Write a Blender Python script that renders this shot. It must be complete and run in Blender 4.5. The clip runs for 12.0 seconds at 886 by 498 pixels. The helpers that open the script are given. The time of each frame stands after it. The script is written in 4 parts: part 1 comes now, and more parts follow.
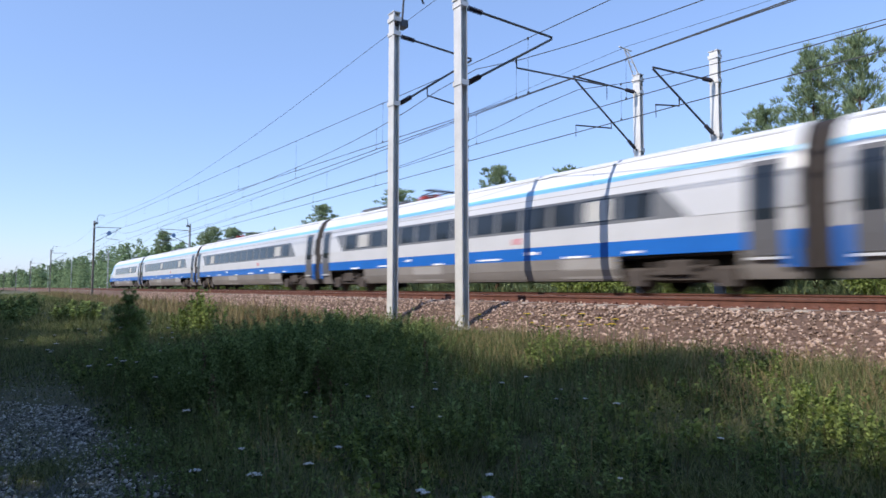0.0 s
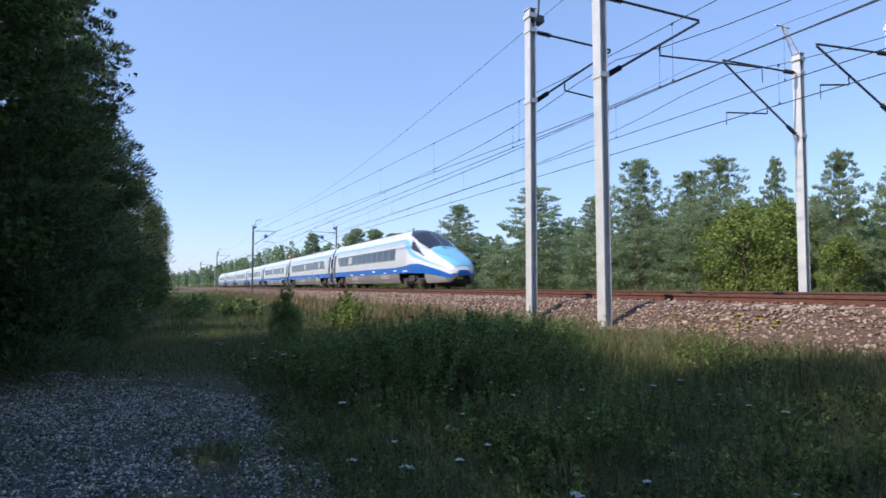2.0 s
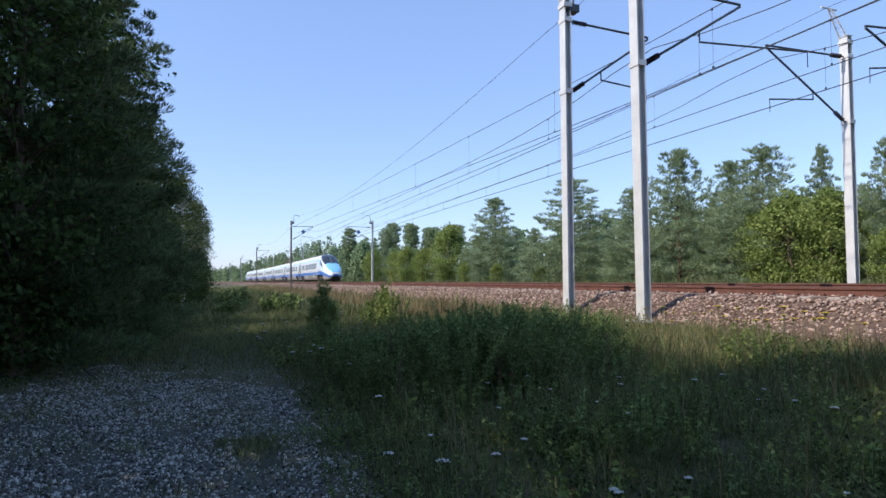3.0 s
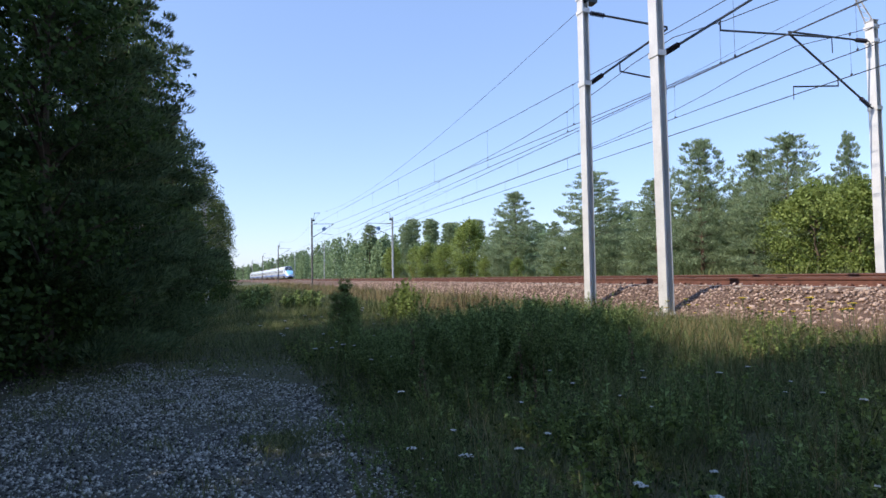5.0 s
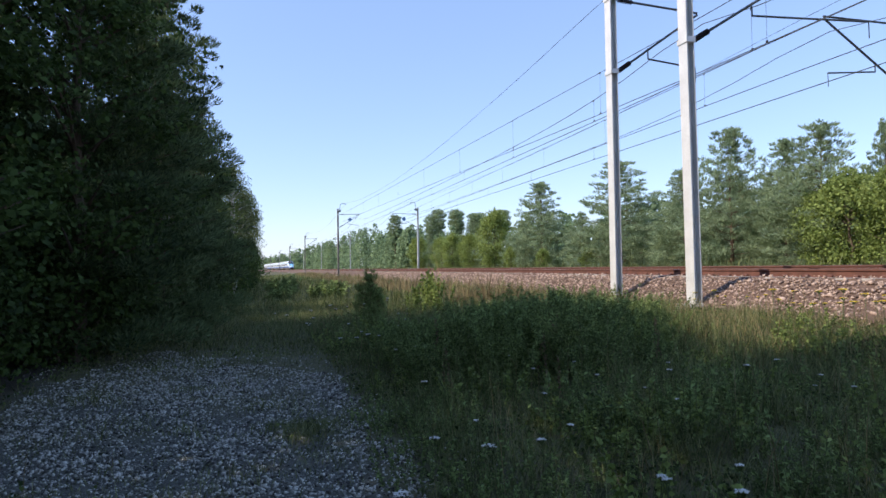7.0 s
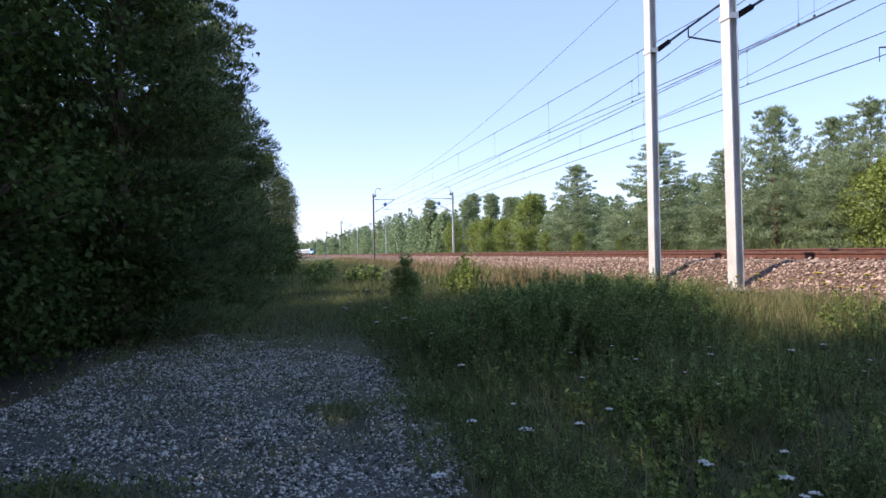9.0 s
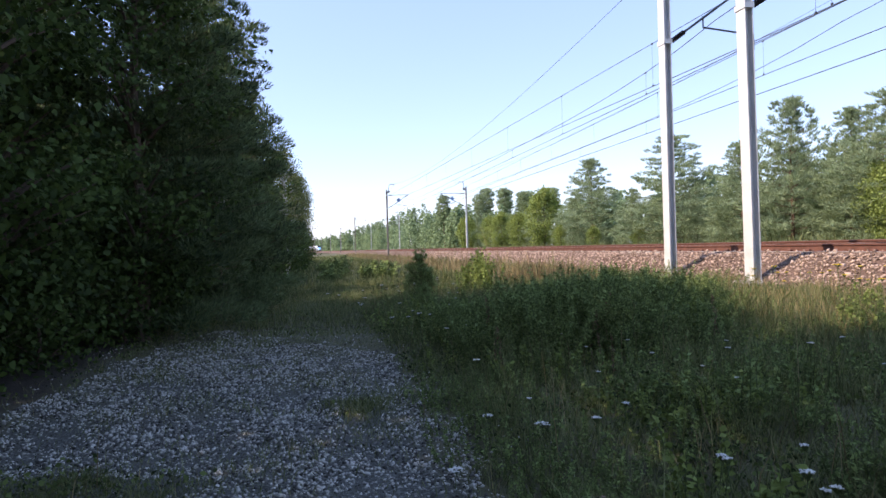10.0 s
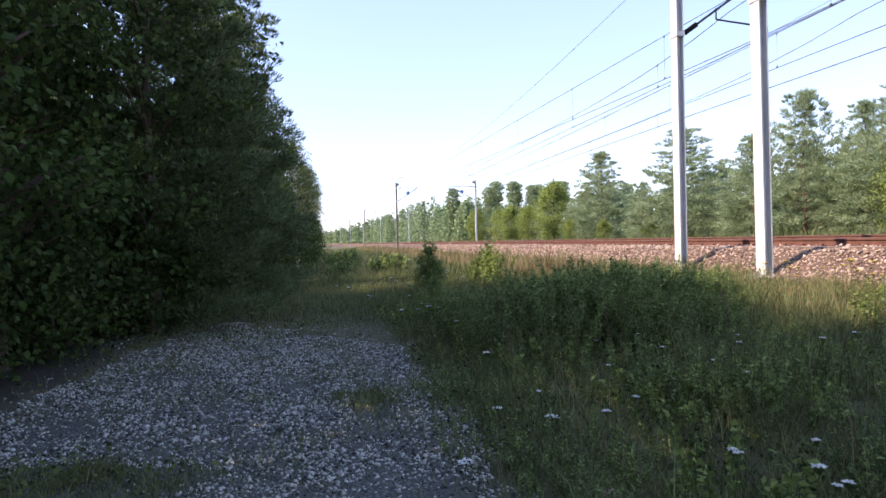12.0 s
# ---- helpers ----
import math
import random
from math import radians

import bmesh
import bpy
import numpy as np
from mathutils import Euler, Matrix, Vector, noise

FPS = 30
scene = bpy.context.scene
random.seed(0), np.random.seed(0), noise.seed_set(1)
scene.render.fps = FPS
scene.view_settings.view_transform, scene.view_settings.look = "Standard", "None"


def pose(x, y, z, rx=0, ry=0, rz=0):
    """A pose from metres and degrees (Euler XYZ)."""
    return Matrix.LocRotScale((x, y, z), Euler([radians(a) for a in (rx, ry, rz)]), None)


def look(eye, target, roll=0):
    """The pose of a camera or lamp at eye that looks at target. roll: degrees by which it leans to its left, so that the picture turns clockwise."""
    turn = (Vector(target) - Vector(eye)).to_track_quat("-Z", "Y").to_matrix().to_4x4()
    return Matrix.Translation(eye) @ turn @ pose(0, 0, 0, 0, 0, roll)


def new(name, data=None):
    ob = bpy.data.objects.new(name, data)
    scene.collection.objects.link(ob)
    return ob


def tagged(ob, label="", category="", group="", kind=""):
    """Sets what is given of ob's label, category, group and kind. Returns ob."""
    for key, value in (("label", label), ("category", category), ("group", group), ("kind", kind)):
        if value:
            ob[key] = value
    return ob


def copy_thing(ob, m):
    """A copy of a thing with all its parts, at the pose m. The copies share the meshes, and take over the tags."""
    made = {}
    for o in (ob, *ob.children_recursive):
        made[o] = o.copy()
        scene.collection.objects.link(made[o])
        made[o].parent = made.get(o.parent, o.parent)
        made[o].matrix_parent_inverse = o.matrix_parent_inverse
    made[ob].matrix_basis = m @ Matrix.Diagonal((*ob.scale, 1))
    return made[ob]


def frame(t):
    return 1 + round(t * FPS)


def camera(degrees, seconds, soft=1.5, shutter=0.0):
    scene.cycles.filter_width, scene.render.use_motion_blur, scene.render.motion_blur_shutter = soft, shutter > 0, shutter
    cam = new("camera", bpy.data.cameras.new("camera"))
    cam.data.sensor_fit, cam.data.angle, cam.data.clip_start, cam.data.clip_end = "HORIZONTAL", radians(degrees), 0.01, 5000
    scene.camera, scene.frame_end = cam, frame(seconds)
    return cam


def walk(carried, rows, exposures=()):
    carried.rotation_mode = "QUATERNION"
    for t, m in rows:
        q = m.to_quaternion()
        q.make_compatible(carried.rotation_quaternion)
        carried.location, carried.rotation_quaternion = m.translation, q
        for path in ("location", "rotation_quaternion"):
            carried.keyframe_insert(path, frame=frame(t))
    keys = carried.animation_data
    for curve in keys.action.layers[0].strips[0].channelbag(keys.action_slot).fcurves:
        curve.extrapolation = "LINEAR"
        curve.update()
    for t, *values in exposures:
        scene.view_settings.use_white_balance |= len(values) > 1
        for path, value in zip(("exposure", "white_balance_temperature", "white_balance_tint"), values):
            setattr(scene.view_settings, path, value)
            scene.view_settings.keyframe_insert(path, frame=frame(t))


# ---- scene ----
cam = camera(68.4, 12.0, shutter=0.3)
EYE = 1.5
# seconds, sway of the eye in metres, yaw, pitch, roll in degrees; +Y runs along the railway
ROWS = [
    (0.0, 0.027, -0.076, 0.007, -34.50, 3.45, -0.12),
    (0.5, 0.021, -0.062, 0.013, -31.88, 3.52, -0.37),
    (1.0, 0.018, -0.039, 0.005, -29.54, 3.44, -0.95),
    (1.5, -0.011, -0.028, 0.011, -26.90, 3.46, -0.46),
    (2.0, -0.024, -0.010, 0.001, -22.59, 3.33, -0.11),
    (2.5, -0.014, 0.005, -0.005, -20.00, 2.93, 0.01),
    (3.0, -0.005, 0.011, -0.001, -19.41, 2.78, 0.24),
    (3.5, -0.010, 0.018, -0.003, -18.66, 2.68, 0.29),
    (5.5, -0.002, 0.006, 0.001, -17.32, 2.34, 1.11),
    (6.0, 0.001, 0.003, 0.001, -16.87, 2.29, 0.96),
    (6.5, 0.003, 0.006, 0.002, -16.25, 1.99, 0.61),
    (7.0, 0.014, 0.009, 0.000, -15.38, 1.58, 0.88),
    (9.0, 0.008, 0.021, -0.005, -12.29, 0.27, 1.12),
    (9.5, 0.002, 0.023, -0.008, -11.65, -0.02, 1.35),
    (10.0, 0.001, 0.024, -0.007, -11.09, -0.13, 1.62),
    (10.5, -0.002, 0.020, -0.009, -10.78, -0.25, 1.56),
    (11.0, -0.004, 0.022, -0.008, -10.57, -0.41, 1.62),
    (11.5, -0.007, 0.017, -0.008, -10.35, -0.53, 1.48),
    (12.0, -0.009, 0.023, -0.011, -10.28, -0.71, 1.37),
]
EXPOSURES = [(0.0, 0.45, 6100, 14), (1.5, 0.45, 6100, 14), (2.5, 0.42, 6100, 14), (3.5, 0.55, 6200, 15), (5.5, 0.6, 6300, 15), (7.0, 0.66, 6400, 15), (9.0, 0.9, 6650, 20), (10.5, 1.1, 6850, 23), (11.5, 1.14, 6750, 25), (12.0, 1.29, 7000, 24)]
walk(cam, [(t, pose(x, y, EYE + z, 90 + pitch, roll, yaw)) for t, x, y, z, yaw, pitch, roll in ROWS], EXPOSURES)

# ---- sky and sun ----
SUN_EL, SUN_DIR = 41.0, Vector((1.0, 0.055, 0.0)).normalized()
world = bpy.data.worlds.new("sky")
scene.world = world
world.use_nodes = True
sky = world.node_tree.nodes.new("ShaderNodeTexSky")
sky.sky_type = "NISHITA"
sky.sun_disc = False
sky.sun_elevation = radians(SUN_EL)
sky.sun_rotation = math.atan2(-SUN_DIR.x, -SUN_DIR.y)
sky.air_density, sky.dust_density, sky.ozone_density = 1.0, 0.5, 0.9
tone = world.node_tree.nodes.new("ShaderNodeMix")  # clear summer air, a little bluer
tone.data_type, tone.blend_type = "RGBA", "MULTIPLY"
tone.inputs[0].default_value, tone.inputs[7].default_value = 1.0, (0.93, 0.945, 1.09, 1)
world.node_tree.links.new(sky.outputs[0], tone.inputs[6])
haze = world.node_tree.nodes.new("ShaderNodeMix")  # thin even summer haze over the whole sky
haze.data_type = "RGBA"
haze.inputs[0].default_value, haze.inputs[7].default_value = 0.42, (1.8, 2.8, 4.45, 1)
world.node_tree.links.new(tone.outputs[2], haze.inputs[6])
world.node_tree.links.new(haze.outputs[2], world.node_tree.nodes["Background"].inputs[0])
world.node_tree.nodes["Background"].inputs[1].default_value = 0.15
sun = new("sun", bpy.data.lights.new("sun", "SUN"))
sun.data.energy, sun.data.angle, sun.data.color = 3.8, radians(0.53), (1.0, 0.90, 0.75)
down = SUN_DIR * math.cos(radians(SUN_EL)) - Vector((0, 0, math.sin(radians(SUN_EL))))
sun.matrix_world = look((-40, 0, 40), Vector((-40, 0, 40)) + down)

# ---- materials ----
MATS = {}


def mat(name, color, rough=0.6, metal=0.0, vary=0.25, scale=8.0, bump=0.0, fine=60.0, hue=None, island=0.0, thin=0.0, gloss=0.5):
    """A procedural surface: base colour varied by coarse and fine noise, per object or per island, with fine relief."""
    if name in MATS:
        return MATS[name]
    m = bpy.data.materials.new(name)
    m.use_nodes = True
    nt = m.node_tree
    n, link = nt.nodes, nt.links.new
    bsdf = n["Principled BSDF"]
    bsdf.inputs["Roughness"].default_value, bsdf.inputs["Metallic"].default_value = rough, metal
    bsdf.inputs["Specular IOR Level"].default_value = gloss
    co = n.new("ShaderNodeTexCoord")
    big, small = n.new("ShaderNodeTexNoise"), n.new("ShaderNodeTexNoise")
    big.inputs["Scale"].default_value, small.inputs["Scale"].default_value = scale, fine
    big.inputs["Detail"].default_value, small.inputs["Detail"].default_value = 5.0, 3.0
    link(co.outputs["Object"], big.inputs["Vector"])
    link(co.outputs["Object"], small.inputs["Vector"])
    add = n.new("ShaderNodeMath")
    add.operation = "MULTIPLY_ADD"
    link(small.outputs[0], add.inputs[0])
    add.inputs[1].default_value = 0.5
    link(big.outputs[0], add.inputs[2])
    fac = add.outputs[0]
    if island:
        geo, mix = n.new("ShaderNodeNewGeometry"), n.new("ShaderNodeMath")
        mix.operation = "MULTIPLY_ADD"
        link(geo.outputs["Random Per Island"], mix.inputs[0])
        mix.inputs[1].default_value = island
        link(fac, mix.inputs[2])
        shift = n.new("ShaderNodeMath")
        link(mix.outputs[0], shift.inputs[0])
        shift.inputs[1].default_value = -island / 2
        fac = shift.outputs[0]
    ramp = n.new("ShaderNodeValToRGB")
    dark = [c * (1 - vary) for c in color]
    light = list(hue) if hue else [min(1, c * (1 + vary)) for c in color]
    ramp.color_ramp.elements[0].position, ramp.color_ramp.elements[1].position = 0.45, 1.05
    ramp.color_ramp.elements[0].color, ramp.color_ramp.elements[1].color = (*dark, 1), (*light, 1)
    link(fac, ramp.inputs[0])
    link(ramp.outputs[0], bsdf.inputs["Base Color"])
    if bump:
        b = n.new("ShaderNodeBump")
        b.inputs["Strength"].default_value, b.inputs["Distance"].default_value = bump, 0.02
        link(small.outputs[0], b.inputs["Height"])
        link(b.outputs[0], bsdf.inputs["Normal"])
    if thin:
        tr, ms = n.new("ShaderNodeBsdfTranslucent"), n.new("ShaderNodeMixShader")
        link(ramp.outputs[0], tr.inputs[0])
        ms.inputs[0].default_value = thin
        link(bsdf.outputs[0], ms.inputs[1])
        link(tr.outputs[0], ms.inputs[2])
        link(ms.outputs[0], n["Material Output"].inputs[0])
    MATS[name] = m
    return m


def ground_mat():
    """Sandy soil with dry grass; a band of pale gravel along the track way."""
    m = bpy.data.materials.new("meadow_soil")
    m.use_nodes = True
    n, link = m.node_tree.nodes, m.node_tree.links.new
    bsdf = n["Principled BSDF"]
    bsdf.inputs["Roughness"].default_value = 0.95
    co, sep = n.new("ShaderNodeTexCoord"), n.new("ShaderNodeSeparateXYZ")
    link(co.outputs["Object"], sep.inputs[0])
    a, b, c = (n.new("ShaderNodeTexNoise") for _ in range(3))
    for q, s in ((a, 0.7), (b, 6.0), (c, 45.0)):
        q.inputs["Scale"].default_value, q.inputs["Detail"].default_value = s, 6.0
        link(co.outputs["Object"], q.inputs["Vector"])

    def ramp(src, stops):
        r = n.new("ShaderNodeValToRGB")
        while len(r.color_ramp.elements) < len(stops):
            r.color_ramp.elements.new(0.5)
        for e, (p, col) in zip(r.color_ramp.elements, stops):
            e.position, e.color = p, (*col, 1)
        link(src, r.inputs[0])
        return r.outputs[0]

    soil = ramp(b.outputs[0], [(0.3, (0.045, 0.05, 0.02)), (0.5, (0.075, 0.075, 0.032)), (0.75, (0.13, 0.11, 0.055))])
    grit = ramp(c.outputs[0], [(0.3, (0.035, 0.036, 0.028)), (0.55, (0.08, 0.083, 0.07)), (0.75, (0.2, 0.205, 0.19))])
    # gravel lies within 2 m of x = -0.95, out to y = 11, with a ragged edge
    dx, ax, dy, my, rag, edge = (n.new("ShaderNodeMath") for _ in range(6))
    dx.operation = "ADD"
    dx.inputs[1].default_value = 0.95
    link(sep.outputs[0], dx.inputs[0])
    ax.operation = "ABSOLUTE"
    link(dx.outputs[0], ax.inputs[0])
    dy.operation, dy.inputs[1].default_value = "MULTIPLY_ADD", 0.15
    link(sep.outputs[1], dy.inputs[0])
    dy.inputs[2].default_value = 0.55
    my.operation = "MAXIMUM"
    link(ax.outputs[0], my.inputs[0])
    link(dy.outputs[0], my.inputs[1])
    rag.operation, rag.inputs[1].default_value = "MULTIPLY_ADD", -1.6
    link(a.outputs[0], rag.inputs[0])
    link(my.outputs[0], rag.inputs[2])
    edge.operation = "MULTIPLY_ADD"
    edge.inputs[1].default_value, edge.inputs[2].default_value = -2.2, 2.7
    link(rag.outputs[0], edge.inputs[0])
    edge.use_clamp = True
    mix = n.new("ShaderNodeMix")
    mix.data_type = "RGBA"
    link(edge.outputs[0], mix.inputs[0])
    link(soil, mix.inputs[6])
    link(grit, mix.inputs[7])
    # brown leaf litter on the floor of the wood, past x = -3
    wx, far_in, litter = n.new("ShaderNodeMath"), n.new("ShaderNodeMath"), n.new("ShaderNodeMix")
    wx.operation, wx.inputs[1].default_value = "MULTIPLY_ADD", 0.9
    link(a.outputs[0], wx.inputs[0])
    link(sep.outputs[0], wx.inputs[2])
    far_in.operation, far_in.inputs[1].default_value, far_in.inputs[2].default_value = "MULTIPLY_ADD", -3.0, -6.8
    far_in.use_clamp = True
    link(wx.outputs[0], far_in.inputs[0])
    litter.data_type = "RGBA"
    link(far_in.outputs[0], litter.inputs[0])
    link(mix.outputs[2], litter.inputs[6])
    link(ramp(c.outputs[0], [(0.35, (0.018, 0.015, 0.010)), (0.7, (0.055, 0.040, 0.025))]), litter.inputs[7])
    link(litter.outputs[2], bsdf.inputs["Base Color"])
    bp = n.new("ShaderNodeBump")
    bp.inputs["Strength"].default_value, bp.inputs["Distance"].default_value = 0.8, 0.03
    link(c.outputs[0], bp.inputs["Height"])
    link(bp.outputs[0], bsdf.inputs["Normal"])
    return m


# ---- mesh building ----
class Build:
    """Collects boxes, tubes and lofts into one mesh."""

    def __init__(self):
        self.v, self.f = [], []

    def grid(self, rings, closed=True, caps=True):
        base, k = len(self.v), len(rings[0])
        for r in rings:
            self.v += [tuple(p) for p in r]
        for i in range(len(rings) - 1):
            for j in range(k if closed else k - 1):
                a, b = base + i * k + j, base + i * k + (j + 1) % k
                self.f.append((a, b, b + k, a + k))
        if caps and closed:
            self.f.append(tuple(base + j for j in reversed(range(k))))
            self.f.append(tuple(base + (len(rings) - 1) * k + j for j in range(k)))
        return self

    def box(self, x, y, z, sx, sy, sz, bevel=0.0):
        """A box centred at x, y standing on z, its upper edges chamfered by bevel."""
        hx, hy, b = sx / 2, sy / 2, bevel
        ring = lambda zz, k: [(x - hx + k, y - hy + k, zz), (x + hx - k, y - hy + k, zz), (x + hx - k, y + hy - k, zz), (x - hx + k, y + hy - k, zz)]
        return self.grid([ring(z, 0), ring(z + sz - b, 0), ring(z + sz, b)] if b else [ring(z, 0), ring(z + sz, 0)])

    def tube(self, p, q, r, r2=None, n=8):
        p, q = Vector(p), Vector(q)
        d = (q - p).normalized()
        u = d.orthogonal().normalized()
        w = d.cross(u)
        r2 = r if r2 is None else r2
        ring = lambda c, k: [c + (u * math.cos(2 * math.pi * i / n) + w * math.sin(2 * math.pi * i / n)) * k for i in range(n)]
        return self.grid([ring(p, r), ring(q, r2)])

    def path(self, pts, r, n=6):
        for p, q in zip(pts, pts[1:]):
            self.tube(p, q, r, n=n)
        return self

    def mesh(self, name, material, smooth=False):
        me = bpy.data.meshes.new(name)
        me.from_pydata(self.v, [], self.f)
        me.materials.append(material)
        if smooth:
            me.polygons.foreach_set("use_smooth", [True] * len(me.polygons))
        me.update()
        return me


def raw_mesh(name, verts, quads, material, smooth=False):
    """A mesh from arrays: verts (n, 3), faces (m, 3 or 4)."""
    me = bpy.data.meshes.new(name)
    verts, quads = np.asarray(verts, np.float32), np.asarray(quads, np.int32)
    k = quads.shape[1]
    me.vertices.add(len(verts))
    me.vertices.foreach_set("co", verts.ravel())
    me.loops.add(quads.size)
    me.loops.foreach_set("vertex_index", quads.ravel())
    me.polygons.add(len(quads))
    me.polygons.foreach_set("loop_start", np.arange(0, quads.size, k, dtype=np.int32))
    me.polygons.foreach_set("loop_total", np.full(len(quads), k, np.int32))
    if smooth:
        me.polygons.foreach_set("use_smooth", np.ones(len(quads), bool))
    me.materials.append(material)
    me.update(calc_edges=True)
    me.validate()
    return me


def part(name, build, material, parent, label="", smooth=False):
    data = build.mesh(name, material, smooth) if isinstance(build, Build) else build
    ob = new(name, data)
    ob.parent = parent
    return tagged(ob, label)


def thing(name, label, category, group="", m=None, data=None, kind=""):
    ob = tagged(new(name, data), label, category, group, kind)
    if m is not None:
        ob.matrix_basis = m
    return ob


concrete = mat("weathered_concrete", (0.34, 0.32, 0.295), 0.9, vary=0.2, scale=3, bump=0.3, island=0.2)
rust = mat("rusty_rail_steel", (0.125, 0.052, 0.034), 0.75, 0.2, vary=0.35, scale=6, bump=0.2)
bright_steel = mat("worn_rail_head", (0.45, 0.40, 0.37), 0.35, 0.9, vary=0.2)
galvanised = mat("galvanised_steel", (0.60, 0.60, 0.58), 0.5, 0.15, vary=0.14, scale=2.0, bump=0.1, fine=25)
dark_steel = mat("dark_weathered_steel", (0.07, 0.075, 0.08), 0.5, 0.5, vary=0.3)
copper = mat("tarnished_wire", (0.045, 0.05, 0.055), 0.5, 0.3, vary=0.2)
insulator = mat("brown_porcelain", (0.035, 0.03, 0.035), 0.25, vary=0.2)
old_mast = mat("stained_old_mast", (0.24, 0.215, 0.195), 0.85, vary=0.35, scale=1.5, bump=0.3)
sign_blue = mat("blue_sign_enamel", (0.10, 0.20, 0.40), 0.4, vary=0.1)
stone = mat("ballast_granite", (0.26, 0.168, 0.125), 0.9, vary=0.5, scale=14, bump=0.6, fine=40, island=0.8, hue=(0.47, 0.345, 0.27))
dusty = mat("dusty_concrete", (0.26, 0.225, 0.19), 0.9, vary=0.35, scale=5, bump=0.4, island=0.6)
gravel = mat("pale_limestone_gravel", (0.135, 0.13, 0.112), 0.9, vary=0.7, scale=9, bump=0.2, island=1.0, hue=(0.52, 0.505, 0.445))

# ---- ground ----
RAIL = 1.375            # rail head of the far track
LOWER = -0.045          # the near track lies a little lower
NEAR, FAR = 11.94, 15.89  # track axes
PROFILE_X = [-3000, -60, -3.0, -2.6, 1.2, 3.0, 6.0, 8.6, 9.3, 10.2, 18.2, 19.5, 25, 60, 3000]
PROFILE_Z = [0.4, 0.3, 0.06, 0.0, 0.0, 0.05, 0.22, 0.45, 0.5, 0.52, 0.55, 0.8, 0.9, 1.0, 1.0]


def gz(x, y):
    """Height of the ground."""
    lump = 0.05 * noise.noise((x * 0.5, y * 0.5, 0)) + 0.03 * noise.noise((x * 1.7, y * 1.7, 4))
    return float(np.interp(x, PROFILE_X, PROFILE_Z)) + (lump if abs(x) < 60 and abs(y) < 120 else 0)


def build_ground():
    xs = sorted({*np.arange(-8, 10, 0.3).round(2), *np.arange(10, 30, 1.5), *np.arange(-60, -8, 4.0), *np.arange(32, 90, 6.0), -3000, -800, -200, 200, 800, 3000})
    ys = sorted({*np.arange(-6, 26, 0.35).round(2), *np.arange(26, 80, 2.0), *np.arange(80, 300, 15), *np.arange(-90, -6, 4.0), -3000, -600, 400, 800, 1500, 4000})
    v = [(x, y, gz(x, y)) for x in xs for y in ys]
    k = len(ys)
    f = [(i * k + j, (i + 1) * k + j, (i + 1) * k + j + 1, i * k + j + 1) for i in range(len(xs) - 1) for j in range(k - 1)]
    thing("ground", "sandy meadow ground with a pale gravel lane", "ground", kind="structure", data=raw_mesh("ground", v, f, ground_mat(), True))


build_ground()

# ---- railway ----
def bend(y):
    """How far the line has curved to -X at y."""
    return -1.1e-4 * max(0.0, y - 130.0) ** 2


TRACK_FROM, TRACK_TO = -70.0, 1200.0


def stones(n, place, size, material, name, seed):
    """Loose stones: jittered octahedra, joined."""
    rng = np.random.default_rng(seed)
    c = np.array([place(rng) for _ in range(n)])
    unit = np.array([(1, 0, 0), (0, 1, 0), (-1, 0, 0), (0, -1, 0), (0, 0, 1), (0, 0, -1)], float)
    v = unit[None] * rng.uniform(0.55, 1.25, (n, 6, 1)) + rng.uniform(-0.25, 0.25, (n, 6, 3))
    ang = rng.uniform(0, 6.28, n)
    co, si = np.cos(ang)[:, None], np.sin(ang)[:, None]
    tilt = rng.uniform(-0.9, 0.9, n)
    ct, st = np.cos(tilt)[:, None], np.sin(tilt)[:, None]
    x, y, z = v[..., 0], v[..., 1], v[..., 2] * 0.75
    y, z = y * ct - z * st, y * st + z * ct
    v = np.stack([x * co - y * si, x * si + y * co, z], -1)
    v = v * (size * rng.lognormal(0, 0.3, n))[:, None, None] + c[:, None]
    tri = np.array([(0, 1, 4), (1, 2, 4), (2, 3, 4), (3, 0, 4), (1, 0, 5), (2, 1, 5), (3, 2, 5), (0, 3, 5)])
    f = (tri[None] + 6 * np.arange(n)[:, None, None]).reshape(-1, 3)
    return raw_mesh(name, v.reshape(-1, 3), f, material)


BALLAST_X = [8.95, 9.3, 10.3, 10.62, 10.66, 13.3, 14.3, 17.4, 17.7, 18.9]
BALLAST_Z = [0.42, 0.60, 1.06, 1.12, 1.163, 1.163, 1.208, 1.208, 1.13, 0.55]


def build_ballast():
    ys = [TRACK_FROM, *np.arange(-12, 60, 1.0), *np.arange(60, TRACK_TO + 1, 20)]
    b = Build()
    b.grid([[(x + bend(y) + 0.1 * noise.noise((y * 0.6, x, 2)), y, z) for x, z in zip(BALLAST_X, BALLAST_Z)] for y in ys], closed=False)
    # bed coloured darker than the stones, as painted shade between them
    bed = thing("ballast_bed", "reddish grey crushed stone ballast bank under the tracks", "ballast", kind="structure", data=b.mesh("ballast_bed", mat("ballast_bed_shaded", (0.105, 0.064, 0.044), 0.95, vary=0.5, scale=14, bump=0.8, fine=45)))

    def slope(rng):
        y = -9 + 75 * rng.random() ** 1.5
        x = rng.uniform(8.75, 10.6) if rng.random() < 0.82 else rng.uniform(10.7, 14)
        return (x, y, np.interp(x, BALLAST_X, BALLAST_Z) + rng.uniform(-0.005, 0.03))

    tagged(part("ballast_stones", stones(34000, slope, 0.034, stone, "ballast_stones", 3), None, bed, "loose crushed granite stones"), kind="stuff")


